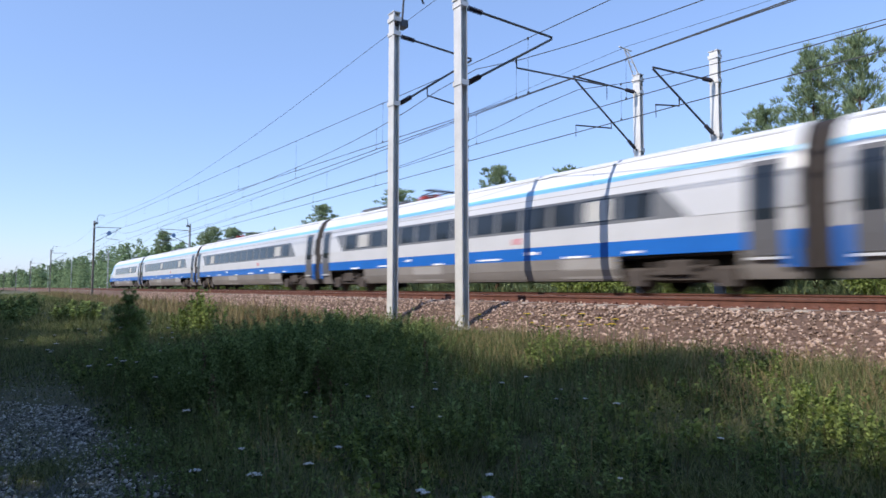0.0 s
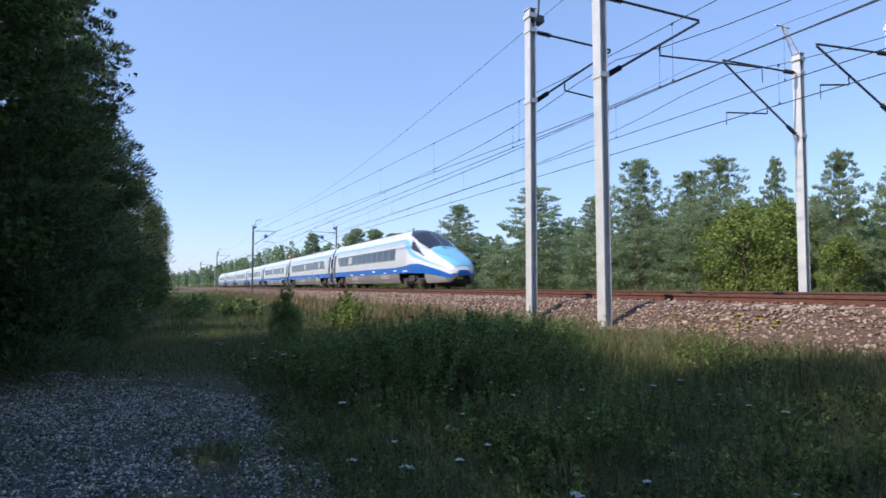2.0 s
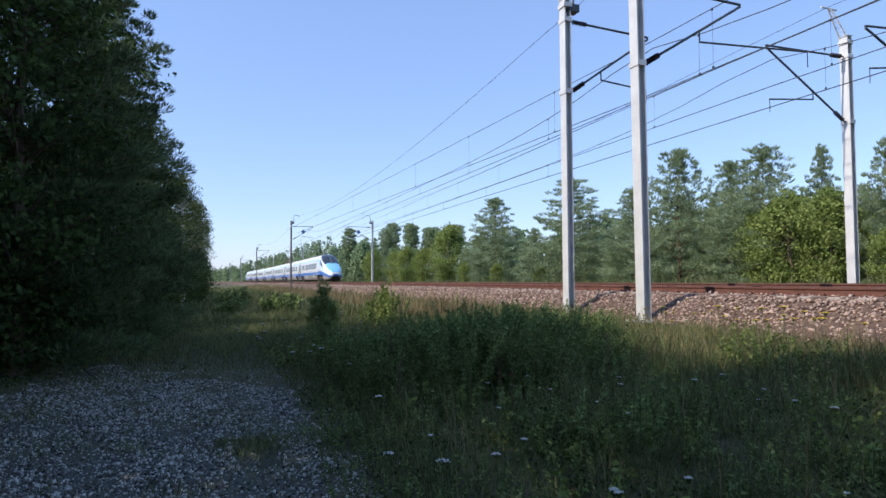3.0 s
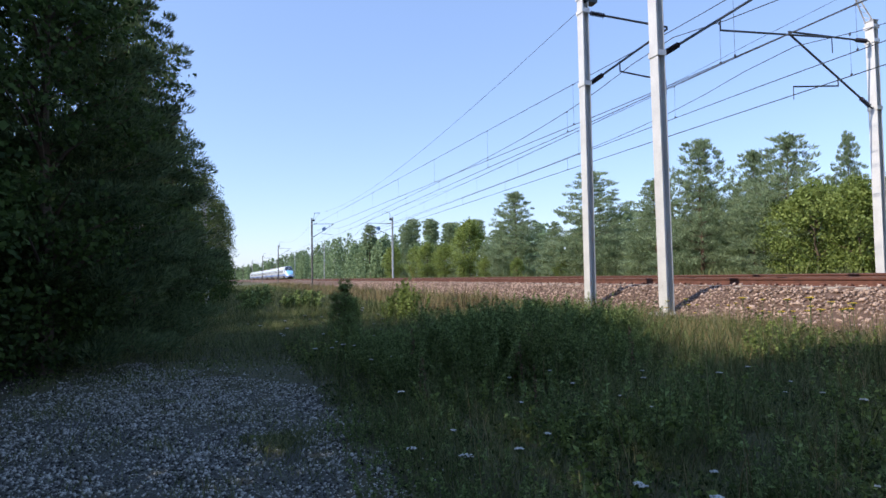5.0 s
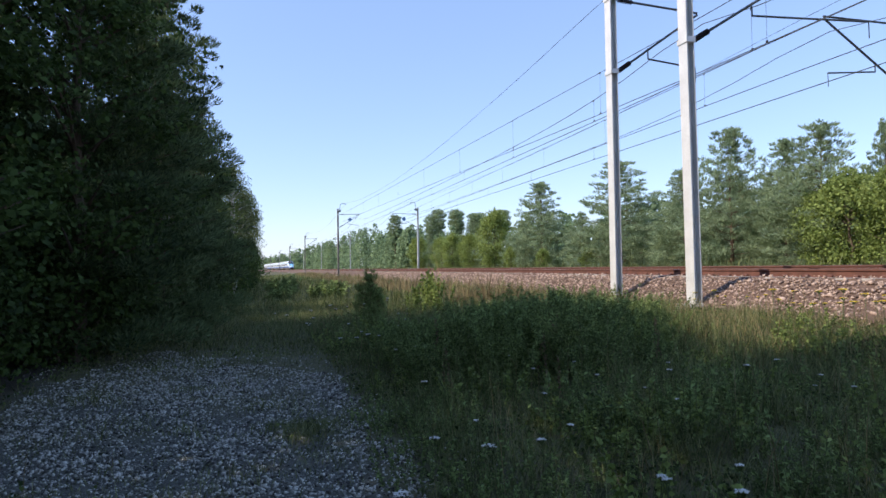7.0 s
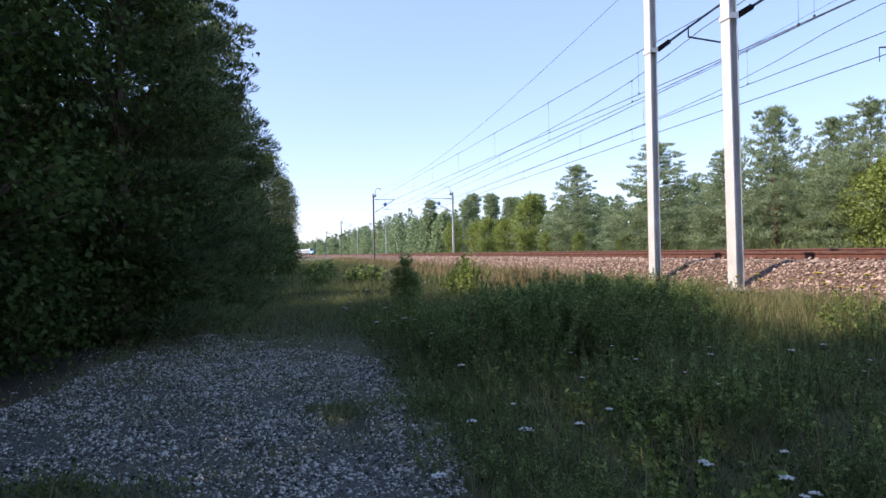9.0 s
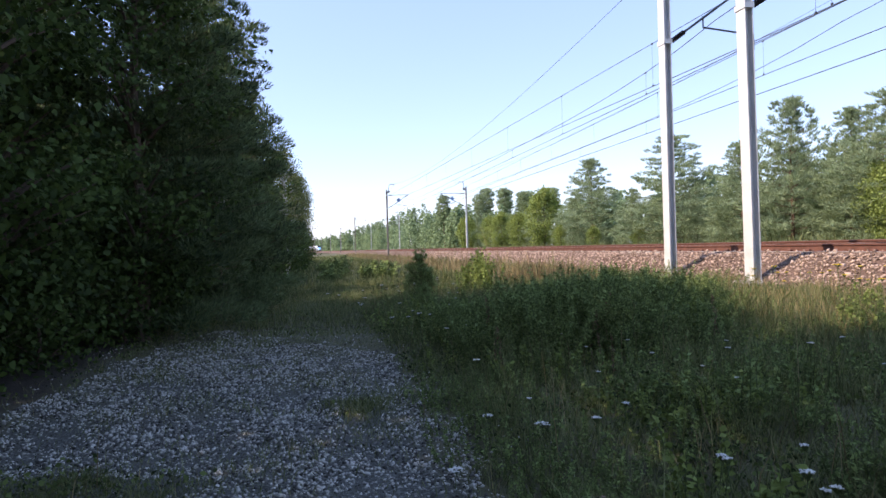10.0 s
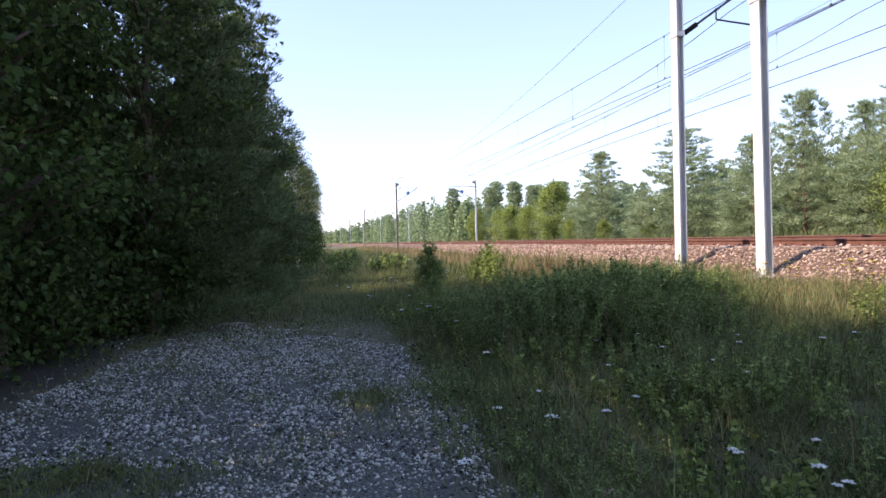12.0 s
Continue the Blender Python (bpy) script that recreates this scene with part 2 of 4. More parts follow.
def rail_profile(x0, low):
    half = [(0.075, 0.0), (0.075, 0.012), (0.014, 0.035), (0.010, 0.125), (0.034, 0.138), (0.036, 0.168), (0.028, 0.172)]
    pts = half + [(-a, z) for a, z in reversed(half)]
    return lambda y: [(x0 + bend(y) + a, y, RAIL + low - 0.172 + z) for a, z in pts]


def build_rails():
    for axis, low in ((NEAR, LOWER), (FAR, 0.0)):
        for side in (-0.755, 0.755):
            ring = rail_profile(axis + side, low)
            ys = [TRACK_FROM, *range(-60, 1200, 15), TRACK_TO]
            r = thing("rail", "long rusty brown steel rail on concrete sleepers", "rail", "rails of the two tracks", data=Build().grid([ring(y) for y in ys]).mesh("rail", rust))
            top = Build().grid([[(axis + side + bend(y) + a, y, RAIL + low + z) for a, z in ((-0.024, 0.0005), (0.024, 0.0005), (0.024, 0.003), (-0.024, 0.003))] for y in ys])
            part("running_surface", top, bright_steel, r, "shiny worn rail head")


def sleeper_build(y0=0.0, b=None):
    b = b or Build()
    for s in (-1, 1):
        b.box(s * 0.85, y0, -0.15, 0.9, 0.28, 0.19, 0.03)
    b.box(0, y0, -0.15, 0.84, 0.22, 0.16, 0.03)
    return b


def clip_build(y0=0.0, b=None):
    b = b or Build()
    for c in (-0.755, 0.755):
        for s in (-0.1, 0.1):
            b.box(c + s, y0, 0.03, 0.07, 0.12, 0.065, 0.02)
    return b


def build_sleepers():
    rest, restclip = Build(), Build()
    one, clips = sleeper_build().mesh("sleeper", dusty), Build().box(0, 0, 0.03, 0.07, 0.12, 0.065, 0.02).mesh("rail_clip", rust)
    for axis, low in ((NEAR, LOWER), (FAR, 0.0)):
        start = 6.47
        k0 = int((-12 - start) / 0.6)
        for k in range(k0, 260):
            y = start + 0.6 * k
            near = y < 55
            if near:
                s = thing("sleeper", "pale weathered concrete sleeper bedded in ballast", "sleeper", "sleepers of the two tracks", pose(axis, y, RAIL + low - 0.20), one)
                for c in (-0.855, -0.655, 0.655, 0.855):
                    part("rail_clip", clips, None, s, "rusty rail clip").location = (c, 0, 0)
            else:
                for bb, fn in ((rest, sleeper_build), (restclip, clip_build)):
                    q = fn(y)
                    n0 = len(bb.v)
                    bb.v += [(a + axis + bend(y), b, c + RAIL + low - 0.20) for a, b, c in q.v]
                    bb.f += [tuple(i + n0 for i in f) for f in q.f]
    r = thing("distant_sleepers", "row of concrete sleepers receding into the distance", "sleepers", kind="stuff", data=rest.mesh("distant_sleepers", dusty))
    tagged(part("distant_fastenings", restclip, rust, r), kind="stuff")


build_ballast()
build_rails()
build_sleepers()

# ---- overhead line ----
CONTACT = RAIL + 5.25


def mast_bracket(mast, side, reach, z_low, z_high, z_arm, drop, steady=None):
    """A cantilever on a mast at its foot's origin; side +1 reaches to +X."""
    s = side
    for z in (z_low, z_high):
        part("collar", Build().box(0, 0, z - 0.06, 0.23, 0.35, 0.12), galvanised, mast, "pale clamp band")
    for z, tip in ((z_low, Vector((s * reach, 0, z_arm))), (z_high, Vector((s * reach, 0, z_arm + 0.05)))):
        foot = Vector((s * 0.12, 0, z))
        d = (tip - foot).normalized()
        ins = Build()
        ins.tube(foot, foot + d * 0.12, 0.025)
        for i in range(6):
            p = foot + d * (0.14 + 0.075 * i)
            ins.tube(p, p + d * 0.035, 0.075, 0.045, 10)
            ins.tube(p + d * 0.035, p + d * 0.075, 0.035, n=6)
        part("insulator", ins, insulator, mast, "dark ribbed porcelain insulator")
        part("cantilever_tube", Build().tube(foot + d * 0.58, tip, 0.032), dark_steel, mast)
    # steady arm under the strut, holding the contact wire
    z_arm_low = CONTACT + 0.5 - mast["base"]
    f = min(0.9, max(0.15, (z_arm_low + 0.35 - z_low) / max(0.1, z_arm - z_low)))
    p = Vector((s * reach * f, 0, z_low + (z_arm - z_low) * f))
    q = Vector((s * (reach + drop), 0, z_arm_low - 0.1))
    if steady:
        q = Vector((s * steady[0], 0, steady[1] - mast["base"]))
    arm = Build().tube(p, p - Vector((0, 0, 0.3)), 0.02, n=6).tube(p - Vector((0, 0, 0.3)), q, 0.024, n=6).tube(q, q - Vector((0, 0, 0.4)), 0.012, n=5)
    part("steady_arm", arm, dark_steel, mast)


def make_mast(x, y, base, top, side, reach, z_low, z_high, z_arm, horn=0, sign=False, width=0.30, depth=0.19, lean=0.0, steel=None, steady=None, label="tall galvanised steel catenary mast beside the railway"):
    """An H-section mast whose flanges face the tracks, with its cantilever."""
    m = thing("catenary_mast", label, "mast", "catenary masts", pose(x, y, base, 0, lean))
    m["base"] = base
    w, d, t, h = width / 2, depth / 2, 0.022, top - base
    prof = [(-d, -w), (-d + t, -w), (-d + t, -0.008), (d - t, -0.008), (d - t, -w), (d, -w), (d, w), (d - t, w), (d - t, 0.008), (-d + t, 0.008), (-d + t, w), (-d, w)]
    part("post", Build().grid([[(a, b, 0) for a, b in prof], [(a, b, h) for a, b in prof]]), steel or galvanised, m)
    part("foundation", Build().box(0, 0, -0.3, 0.6, 0.6, 0.45, 0.04), concrete, m, "grey concrete footing")
    part("cap", Build().box(0, 0, h, depth + 0.05, width + 0.05, 0.02).box(0, 0, h - 0.25, depth + 0.06, width + 0.06, 0.12), galvanised, m)
    mast_bracket(m, side, reach, z_low - base, z_high - base, z_arm - base, -0.1, steady)
    if horn:
        hb = Build()
        if horn == 1:  # lattice arm leaning over the tracks with a feeder clamp
            for o in (-0.12, 0.12):
                hb.tube((side * 0.1, o, h), (side * 0.65, o * 0.4, h + 0.85), 0.025, n=6)
            for i in range(5):
                hb.tube((side * (0.1 + 0.11 * i), -0.12 + 0.015 * i, h + 0.17 * i), (side * (0.21 + 0.11 * i), 0.1 - 0.014 * i, h + 0.17 * (i + 1)), 0.012, n=4)
            hb.tube((side * 0.35, 0, h + 0.85), (side * 1.0, 0, h + 0.87), 0.03, n=6)
        else:  # curved hook
            pts = [(side * 0.25, 0, h - 0.3), (side * 0.3, 0, h + 0.45), (side * 0.4, 0, h + 0.7), (side * 0.9, 0, h + 0.72), (side * 1.0, 0, h + 0.55)]
            hb.path(pts, 0.03).box(side * 0.2, 0, h - 0.35, 0.35, 0.3, 0.2)
        part("feeder_bracket", hb, galvanised if horn == 1 else dark_steel, m)
    if sign:
        c = Vector((side * reach * 0.55, -0.1, (z_low + z_arm) / 2 - base + 0.2))
        sb = Build().grid([[c + Vector((a * 0.3, o, b * 0.3)) for a, b in ((-1, 0), (0, -1), (1, 0), (0, 1))] for o in (-0.015, 0.015)])
        part("marker_plate", sb, sign_blue, m, "blue diamond marker plate")
    return m


MAST_N, MAST_F = 9.2, 19.3
make_mast(MAST_N, 15.76, 0.45, 9.35, 1, 2.75, 6.72, 8.75, 8.55, horn=2)
make_mast(MAST_N, 12.46, 0.45, 8.75, 1, 3.05, 6.45, 8.38, 8.2, horn=0, lean=-0.45, steady=(5.2, 7.3))
make_mast(MAST_F, 15.32, 0.75, 9.35, -1, 3.35, 6.55, 8.7, 8.65, horn=1)
make_mast(MAST_F, 12.2, 0.75, 9.3, -1, 3.2, 6.5, 8.3, 8.1, horn=0)
for k in range(1, 9):
    y = 15.6 + 68 * k
    old = "dark weathered catenary mast with a curved top hook"
    make_mast(MAST_N + bend(y), y, 0.5, 9.1, 1, 2.75, 6.7, 8.4, 8.4, horn=2, sign=k == 1, label=old, steel=old_mast)
    make_mast(MAST_F + bend(y), y - 1.5, 0.75, 9.2, -1, 3.35, 6.7, 8.4, 8.4, horn=2, sign=k == 1, label=old)
for x, s in ((MAST_N, 1), (MAST_F, -1)):
    make_mast(x, -53, 0.5, 9.3, s, 2.75, 6.7, 8.4, 8.4)


def wire_line(name, label, x_at, z_at, y0, y1, step, r):
    ys = np.arange(y0, y1 + 0.1, step)
    b = Build()
    pts = [Vector((x_at(y) + bend(y), y, z_at(y))) for y in ys]
    n = 4
    b.grid([[p + Vector((math.cos(1.571 * i + 0.785), 0, math.sin(1.571 * i + 0.785))) * r for i in range(n)] for p in pts])
    return thing(name, label, "wire", "overhead wires", data=b.mesh(name, copper))


def stitched(base):
    """A messenger that falls steeply from each mast, 68 m apart, and then hangs nearly level at base."""
    return lambda y: base + 1.0 * math.exp(-abs((y - 15.6 + 34) % 68 - 34) / 5.0)


def catenary(x_at, contact, hang, y0, y1):
    """A pair of contact wires and their messenger, joined by clamped droppers."""
    for dx, dz in ((0.0, 0.0), (0.05, 0.03)):
        wire_line("contact_wire", "dark copper contact wire above the track", lambda y: x_at(y) + dx, lambda y: contact(y) + dz, y0, y1, 2.0, 0.009)
    m = wire_line("messenger_wire", "dark sagging messenger wire with droppers", x_at, hang, y0, y1, 2.0, 0.012)
    for y in np.arange(y0 + 3, min(y1, 190), 7.9):
        x = x_at(y) + bend(y)
        part("dropper", Build().tube((x, y, contact(y)), (x, y, hang(y)), 0.004, n=4).box(x, y, contact(y), 0.03, 0.05, 0.07).box(x, y, hang(y) - 0.05, 0.03, 0.05, 0.07), copper, m)


catenary(lambda y: NEAR - 0.38, lambda y: CONTACT + 0.03, stitched(7.1), -53, 560)
catenary(lambda y: NEAR + 0.06 - 0.034 * max(0.0, y - 16), lambda y: 6.87 + 0.0085 * (y - 12), lambda y: 8.45, -53, 83)
catenary(lambda y: FAR - 0.05, lambda y: CONTACT + 0.07, stitched(7.24), -53, 560)
catenary(lambda y: FAR + 0.2 + 0.03 * max(0.0, y - 16), lambda y: 7.4 + 0.006 * (y - 13), lambda y: 8.7, -53, 83)
for x, z, drop in ((MAST_N + 1.0, 9.85, 1.35), (MAST_F - 0.9, 10.2, 0.9)):
    wire_line("feeder_wire", "dark feeder wire strung between the mast tops", lambda y: x, lambda y: z - drop * 4 * (((y - 15.6) / 68) % 1) * (1 - ((y - 15.6) / 68) % 1), -53, 560, 4.0, 0.008)

# ---- train ----
silver = mat("silver_grey_paint", (0.54, 0.55, 0.56), 0.35, 0.1, vary=0.06, scale=0.6, fine=5, gloss=0.6)
roof_white = mat("pale_roof_paint", (0.62, 0.63, 0.64), 0.4, 0.05, vary=0.1, scale=0.8, fine=6)
nose_white = mat("white_nose_paint", (0.66, 0.67, 0.68), 0.25, vary=0.04, scale=0.8, fine=6, gloss=0.7)
blue = mat("royal_blue_paint", (0.018, 0.125, 0.44), 0.3, vary=0.08, scale=1, fine=8, gloss=0.6)
sky_blue = mat("sky_blue_paint", (0.20, 0.50, 0.74), 0.3, vary=0.05, scale=1, fine=8, gloss=0.6)
skirt_grey = mat("dusty_skirt_paint", (0.20, 0.187, 0.172), 0.6, vary=0.2, scale=0.7, fine=12)
band_grey = mat("dark_window_band", (0.15, 0.155, 0.16), 0.25, vary=0.1, scale=0.5, fine=6)
pane = mat("tinted_window_glass", (0.018, 0.024, 0.032), 0.08, vary=0.3, scale=0.6, fine=2, gloss=0.4)
# pale colour for light showing through from the far side's windows
through_light = mat("painted_window_light", (0.42, 0.42, 0.40), 0.6, vary=0.1, scale=2)
skirt_pale = mat("pale_skirt_paint", (0.31, 0.30, 0.285), 0.55, vary=0.15, scale=0.7, fine=12)
door_grey = mat("dark_grey_door_paint", (0.10, 0.10, 0.105), 0.35, vary=0.1)
rubber = mat("brown_black_bellows", (0.05, 0.042, 0.038), 0.8, vary=0.2)
under = mat("dusty_brown_underframe", (0.055, 0.045, 0.038), 0.85, vary=0.35, scale=4, bump=0.3)
red_part = mat("red_insulator_paint", (0.35, 0.04, 0.03), 0.5)
pink_mark = mat("faded_red_mark", (0.5, 0.2, 0.22), 0.5)
white_mark = mat("white_lettering", (0.8, 0.8, 0.8), 0.5, vary=0.05)
lamp_glass = mat("clear_headlamp_glass", (0.6, 0.62, 0.65), 0.1, vary=0.1, gloss=0.9)

# half width and height above the rail of the body's lines, from the skirt's foot to the roof's crown
LINES = [(1.22, 0.36), (1.36, 0.62), (1.41, 1.04), (1.415, 1.46), (1.41, 1.97), (1.345, 2.82), (1.265, 3.20), (1.225, 3.35), (1.04, 3.72), (0.75, 3.92), (0.38, 4.02), (0.0, 4.05)]
SKIRT = [("skirt", 0, 2, skirt_grey)]
BANDS = [("blue_band", 2, 3, blue), ("lower_side", 3, 4, silver), ("window_band", 4, 5, band_grey), ("upper_side", 5, 6, silver), ("light_stripe", 6, 7, sky_blue), ("roof", 7, 11, roof_white)]
CAR, END_CAR = 26.2, 28.2


def half_at(z):
    return float(np.interp(z, [p[1] for p in LINES], [p[0] for p in LINES]))


def side_quad(b, y0, y1, z0, z1, s, proud=0.006, slant0=0.0, slant1=0.0, n=3):
    """A plate that follows the body's side between two heights; slants lean its ends."""
    rows = []
    for i in range(n + 1):
        u = i / n
        z = z0 + (z1 - z0) * u
        a, c = y0 + slant0 * u, y1 + slant1 * u
        rows.append([(s * (half_at(z) + o), y, z) for y, o in ((a, proud - 0.03), (a, proud), (c, proud), (c, proud - 0.03))])
    if s > 0:
        rows = [list(reversed(r)) for r in rows]
    return b.grid(rows)


def strips(car, ys, shape, bands, smooth=True):
    """Lofts each band of the body along the rings at ys, on both sides; shape(y) maps a body line to its place."""
    for name, i0, i1, material in bands:
        b = Build()
        for s in (-1, 1):
            rings = [[shape(y, s * LINES[i][0], LINES[i][1]) for i in range(i0, i1 + 1)] for y in ys]
            b.grid(rings if s > 0 else [list(reversed(r)) for r in rings], closed=False)
            if i1 < 11:
                part(name, b, material, car, smooth=smooth)
                b = Build()
        if i1 == 11:
            part(name, b, material, car, smooth=smooth)


def bogie(car, y, well=4.3):
    f = Build()
    for s in (-1, 1):
        f.box(s * 1.05, y, 0.36, 0.2, 3.6, 0.34, 0.06).box(s * 1.15, y, 0.5, 0.24, 0.9, 0.42, 0.08)
        for d in (-1.35, 1.35):
            f.box(s * 1.12, y + d, 0.2, 0.26, 0.6, 0.5, 0.08)
            f.tube((s * 1.12, y + d * 0.62, 0.4), (s * 1.12, y + d * 0.62, 0.86), 0.1, n=8)
        f.tube((s * 1.2, y - 0.9, 0.72), (s * 1.2, y + 0.9, 0.5), 0.05, n=6)
    f.box(0, y, 0.45, 1.9, 0.5, 0.3).box(0, y, 0.3, 1.4, 2.2, 0.25)
    g = part("bogie", f, under, car, "dusty brown bogie frame")
    for d in (-1.35, 1.35):
        for s in (-1, 1):
            w = Build()
            ring = lambda x, r: [(x, y + d + r * math.cos(0.2618 * i), 0.445 + r * math.sin(0.2618 * i)) for i in range(24)]
            w.grid([ring(s * 0.70, 0.455), ring(s * 0.73, 0.445), ring(s * 0.83, 0.44), ring(s * 0.835, 0.36), ring(s * 0.80, 0.3), ring(s * 0.86, 0.14), ring(s * 0.9, 0.1)])
            part("wheel", w, under, g)
    part("bogie_well", Build().box(0, y, 0.75, 1.3, well, 0.3).box(0, y, 0.98, 2.6, well, 0.05), rubber, car, "dark bogie well under the floor")


def door(car, y):
    for s in (-1, 1):
        d = part("door", side_quad(Build(), y - 0.42, y + 0.42, 0.9, 3.1, s, 0.02, n=6), door_grey, car, "dark grey plug door")
        part("door_glass", side_quad(Build(), y - 0.33, y + 0.33, 1.72, 2.98, s, 0.026, n=5), pane, d)
        part("door_step", Build().box(s * 1.4, y, 0.8, 0.1, 0.8, 0.06), silver, car)


def windows(car, y0, y1, n, ends, skip=()):
    """Panes in the dark band; ends are silver panels given as bottom start, bottom end and the lean of each at the top."""
    step = (y1 - y0) / n
    for s in (-1, 1):
        for k in range(n):
            a, c = y0 + step * k + 0.1, y0 + step * (k + 1) - 0.1
            part("window_pane", side_quad(Build(), a, c, 2.06, 2.74, s, 0.010), pane, car)
            # some panes get a pale plate painted as light seen through the car
            if k in skip:
                part("window_light_patch", side_quad(Build(), a + 0.1, c - 0.08, 2.1, 2.7, s, 0.014), through_light, car, "pale painted patch for light seen through the window")
        for a, c, l0, l1 in ends:
            part("band_end", side_quad(Build(), a, c, 1.96, 2.83, s, 0.012, l0, l1), silver, car)


def skirt_panels(car, y0, y1, pale):
    """Removable skirt plates with narrow dark gaps between them."""
    n = max(1, round((y1 - y0) / 2.1))
    w = (y1 - y0) / n
    for s in (-1, 1):
        for k in range(n):
            part("skirt_panel", side_quad(Build(), y0 + w * k + 0.02, y0 + w * (k + 1) - 0.02, 0.42, 1.0, s, 0.010, n=2), skirt_pale if k in pale else skirt_grey, car)


def roof_kit(car, y, n, pantograph):
    b = Build()
    for k in range(n):
        b.box(0, y + 2.3 * k, 3.93, 1.4, 1.9, 0.14, 0.05)
        for j in range(5):
            b.box(0, y + 2.3 * k - 0.7 + 0.35 * j, 4.06, 1.3, 0.08, 0.02)
    part("roof_box", b, door_grey, car, "low dark roof equipment box")
    if pantograph:
        p = Build()
        for s in (-0.45, 0.45):
            p.tube((s, y - 3.2, 4.05), (s, y - 1.9, 4.05), 0.03).tube((s, y - 3.2, 4.1), (s * 0.6, y - 1.6, 4.25), 0.03).tube((s * 0.6, y - 1.6, 4.25), (s * 0.8, y - 3.0, 4.3), 0.025)
        p.tube((-0.8, y - 3.0, 4.32), (0.8, y - 3.0, 4.32), 0.03).tube((-0.8, y - 2.75, 4.32), (0.8, y - 2.75, 4.32), 0.03)
        part("pantograph", p, dark_steel, car, "folded dark pantograph")
        q = Build()
        for s in (-0.5, 0.5):
            for d in (-3.2, -1.9):
                q.tube((s, y + d, 3.95), (s, y + d, 4.15), 0.07, 0.05)
        q.box(0, y - 2.5, 3.98, 1.5, 0.3, 0.12)
        part("pantograph_insulator", q, red_part, car, "red pantograph insulators")


def marks(car, spots):
    for y, z, w, h in spots:
        for s in (-1, 1):
            part("lettering_bar", side_quad(Build(), y, y + w, z, z + h, s, 0.009, n=1), white_mark, car, "small white lettering")


def middle_car(kit, raised):
    car = thing("train_car", "silver passenger train car with blue band and dark windows", "train car", "cars of the express train")
    h = CAR / 2 - 0.38
    ys = [-h, -h + 0.25, *np.linspace(-h + 0.6, h - 0.6, 7), h - 0.25, h]

    def shape(y, x, z):
        k = 1 - 0.05 * max(0, (abs(y) - h + 0.25) / 0.25)
        return (x * k, y, z)

    strips(car, ys, shape, BANDS)
    strips(car, np.linspace(-h + 5.05, h - 5.05, 5), shape, SKIRT)
    skirt_panels(car, -h + 5.1, h - 5.1, (0, 4))
    for e in (-1, 1):
        strips(car, sorted((e * h, e * (h - 1.35))), shape, SKIRT)
    for e in (-h + 0.02, h - 0.02):
        ends = Build().grid([[(a * 0.94, e + o, z) for a, z in LINES] + [(-a * 0.94, e + o, z) for a, z in reversed(LINES[:-1])] for o in (-0.02, 0.02)])
        part("end_wall", ends, door_grey, car)
    part("floor_pan", Build().box(0, 0, 0.5, 2.3, 2 * h - 10.4, 0.3), under, car)
    rings = []
    for k in range(13):
        w = 0.93 if k % 2 else 0.87
        outline = [(a * w, z * (0.99 if k % 2 else 0.97)) for a, z in LINES if z > 0.6]
        rings.append([(a, h + 0.02 + k * 0.06, z) for a, z in outline] + [(-a, h + 0.02 + k * 0.06, z) for a, z in reversed(outline[:-1])])
    bel = Build().grid(rings)
    part("gangway_bellows", bel, rubber, car, "brown-black rubber gangway bellows")
    for e in (-1, 1):
        for s in (-1, 1):
            a, c = sorted((e * (h - 0.32), e * (h - 0.02)))
            part("end_panel", side_quad(Build(), a, c, 0.62, 1.42, s, 0.008), blue, car)
    for e in (-1, 1):
        door(car, e * (h - 0.75))
        bogie(car, e * (h - 3.2), 3.7)
    windows(car, -h + 3.75, h - 2.95, 14, [(-h + 0.04, -h + 2.7, 0, 0.9), (h - 2.75, h - 0.04, 0.9, 0)], (1, 12) if kit else (1, 7))
    part("roof_ledge", Build().box(-1.02, 0, 3.735, 0.05, 2 * h - 0.6, 0.05, 0.01).box(1.02, 0, 3.735, 0.05, 2 * h - 0.6, 0.05, 0.01), roof_white, car)
    for s in (-1, 1):
        part("window_sill_line", side_quad(Build(), -h + 0.3, h - 0.3, 3.02, 3.04, s, 0.004, n=1), skirt_pale, car)
    marks(car, [(-8.5, 1.1, 0.5, 0.07), (-6.5, 1.05, 0.9, 0.06), (-4.4, 1.22, 0.5, 0.1), (-2.5, 1.1, 1.2, 0.06), (1.0, 1.05, 0.7, 0.06), (3.4, 1.25, 0.4, 0.1), (5.2, 1.1, 1.0, 0.06), (8.2, 1.06, 0.8, 0.07)])
    for s in (-1, 1):
        part("operator_mark", side_quad(Build(), -3.6, -3.2, 1.6, 1.8, s, 0.009, n=1), pink_mark, car, "small red mark")
    roof_kit(car, 6.0 if kit else -3.0, 2, kit)
    if raised:
        p = Build().tube((0, -6.2, 4.12), (0, -8.2, 4.98), 0.07)
        part("pantograph_lower_arm", p, red_part, car, "red lower arm of the raised pantograph")
        p = Build().tube((-0.1, -8.2, 4.96), (-0.35, -6.7, 5.2), 0.03).tube((0.1, -8.2, 4.96), (0.35, -6.7, 5.2), 0.03).tube((-0.8, -6.7, 5.22), (0.8, -6.7, 5.22), 0.03).tube((-0.8, -6.4, 5.22), (0.8, -6.4, 5.22), 0.03).tube((-0.4, -6.7, 5.22), (-0.4, -6.4, 5.22), 0.02).tube((0.4, -6.7, 5.22), (0.4, -6.4, 5.22), 0.02)
        part("pantograph_head", p, dark_steel, car, "raised dark pantograph head")
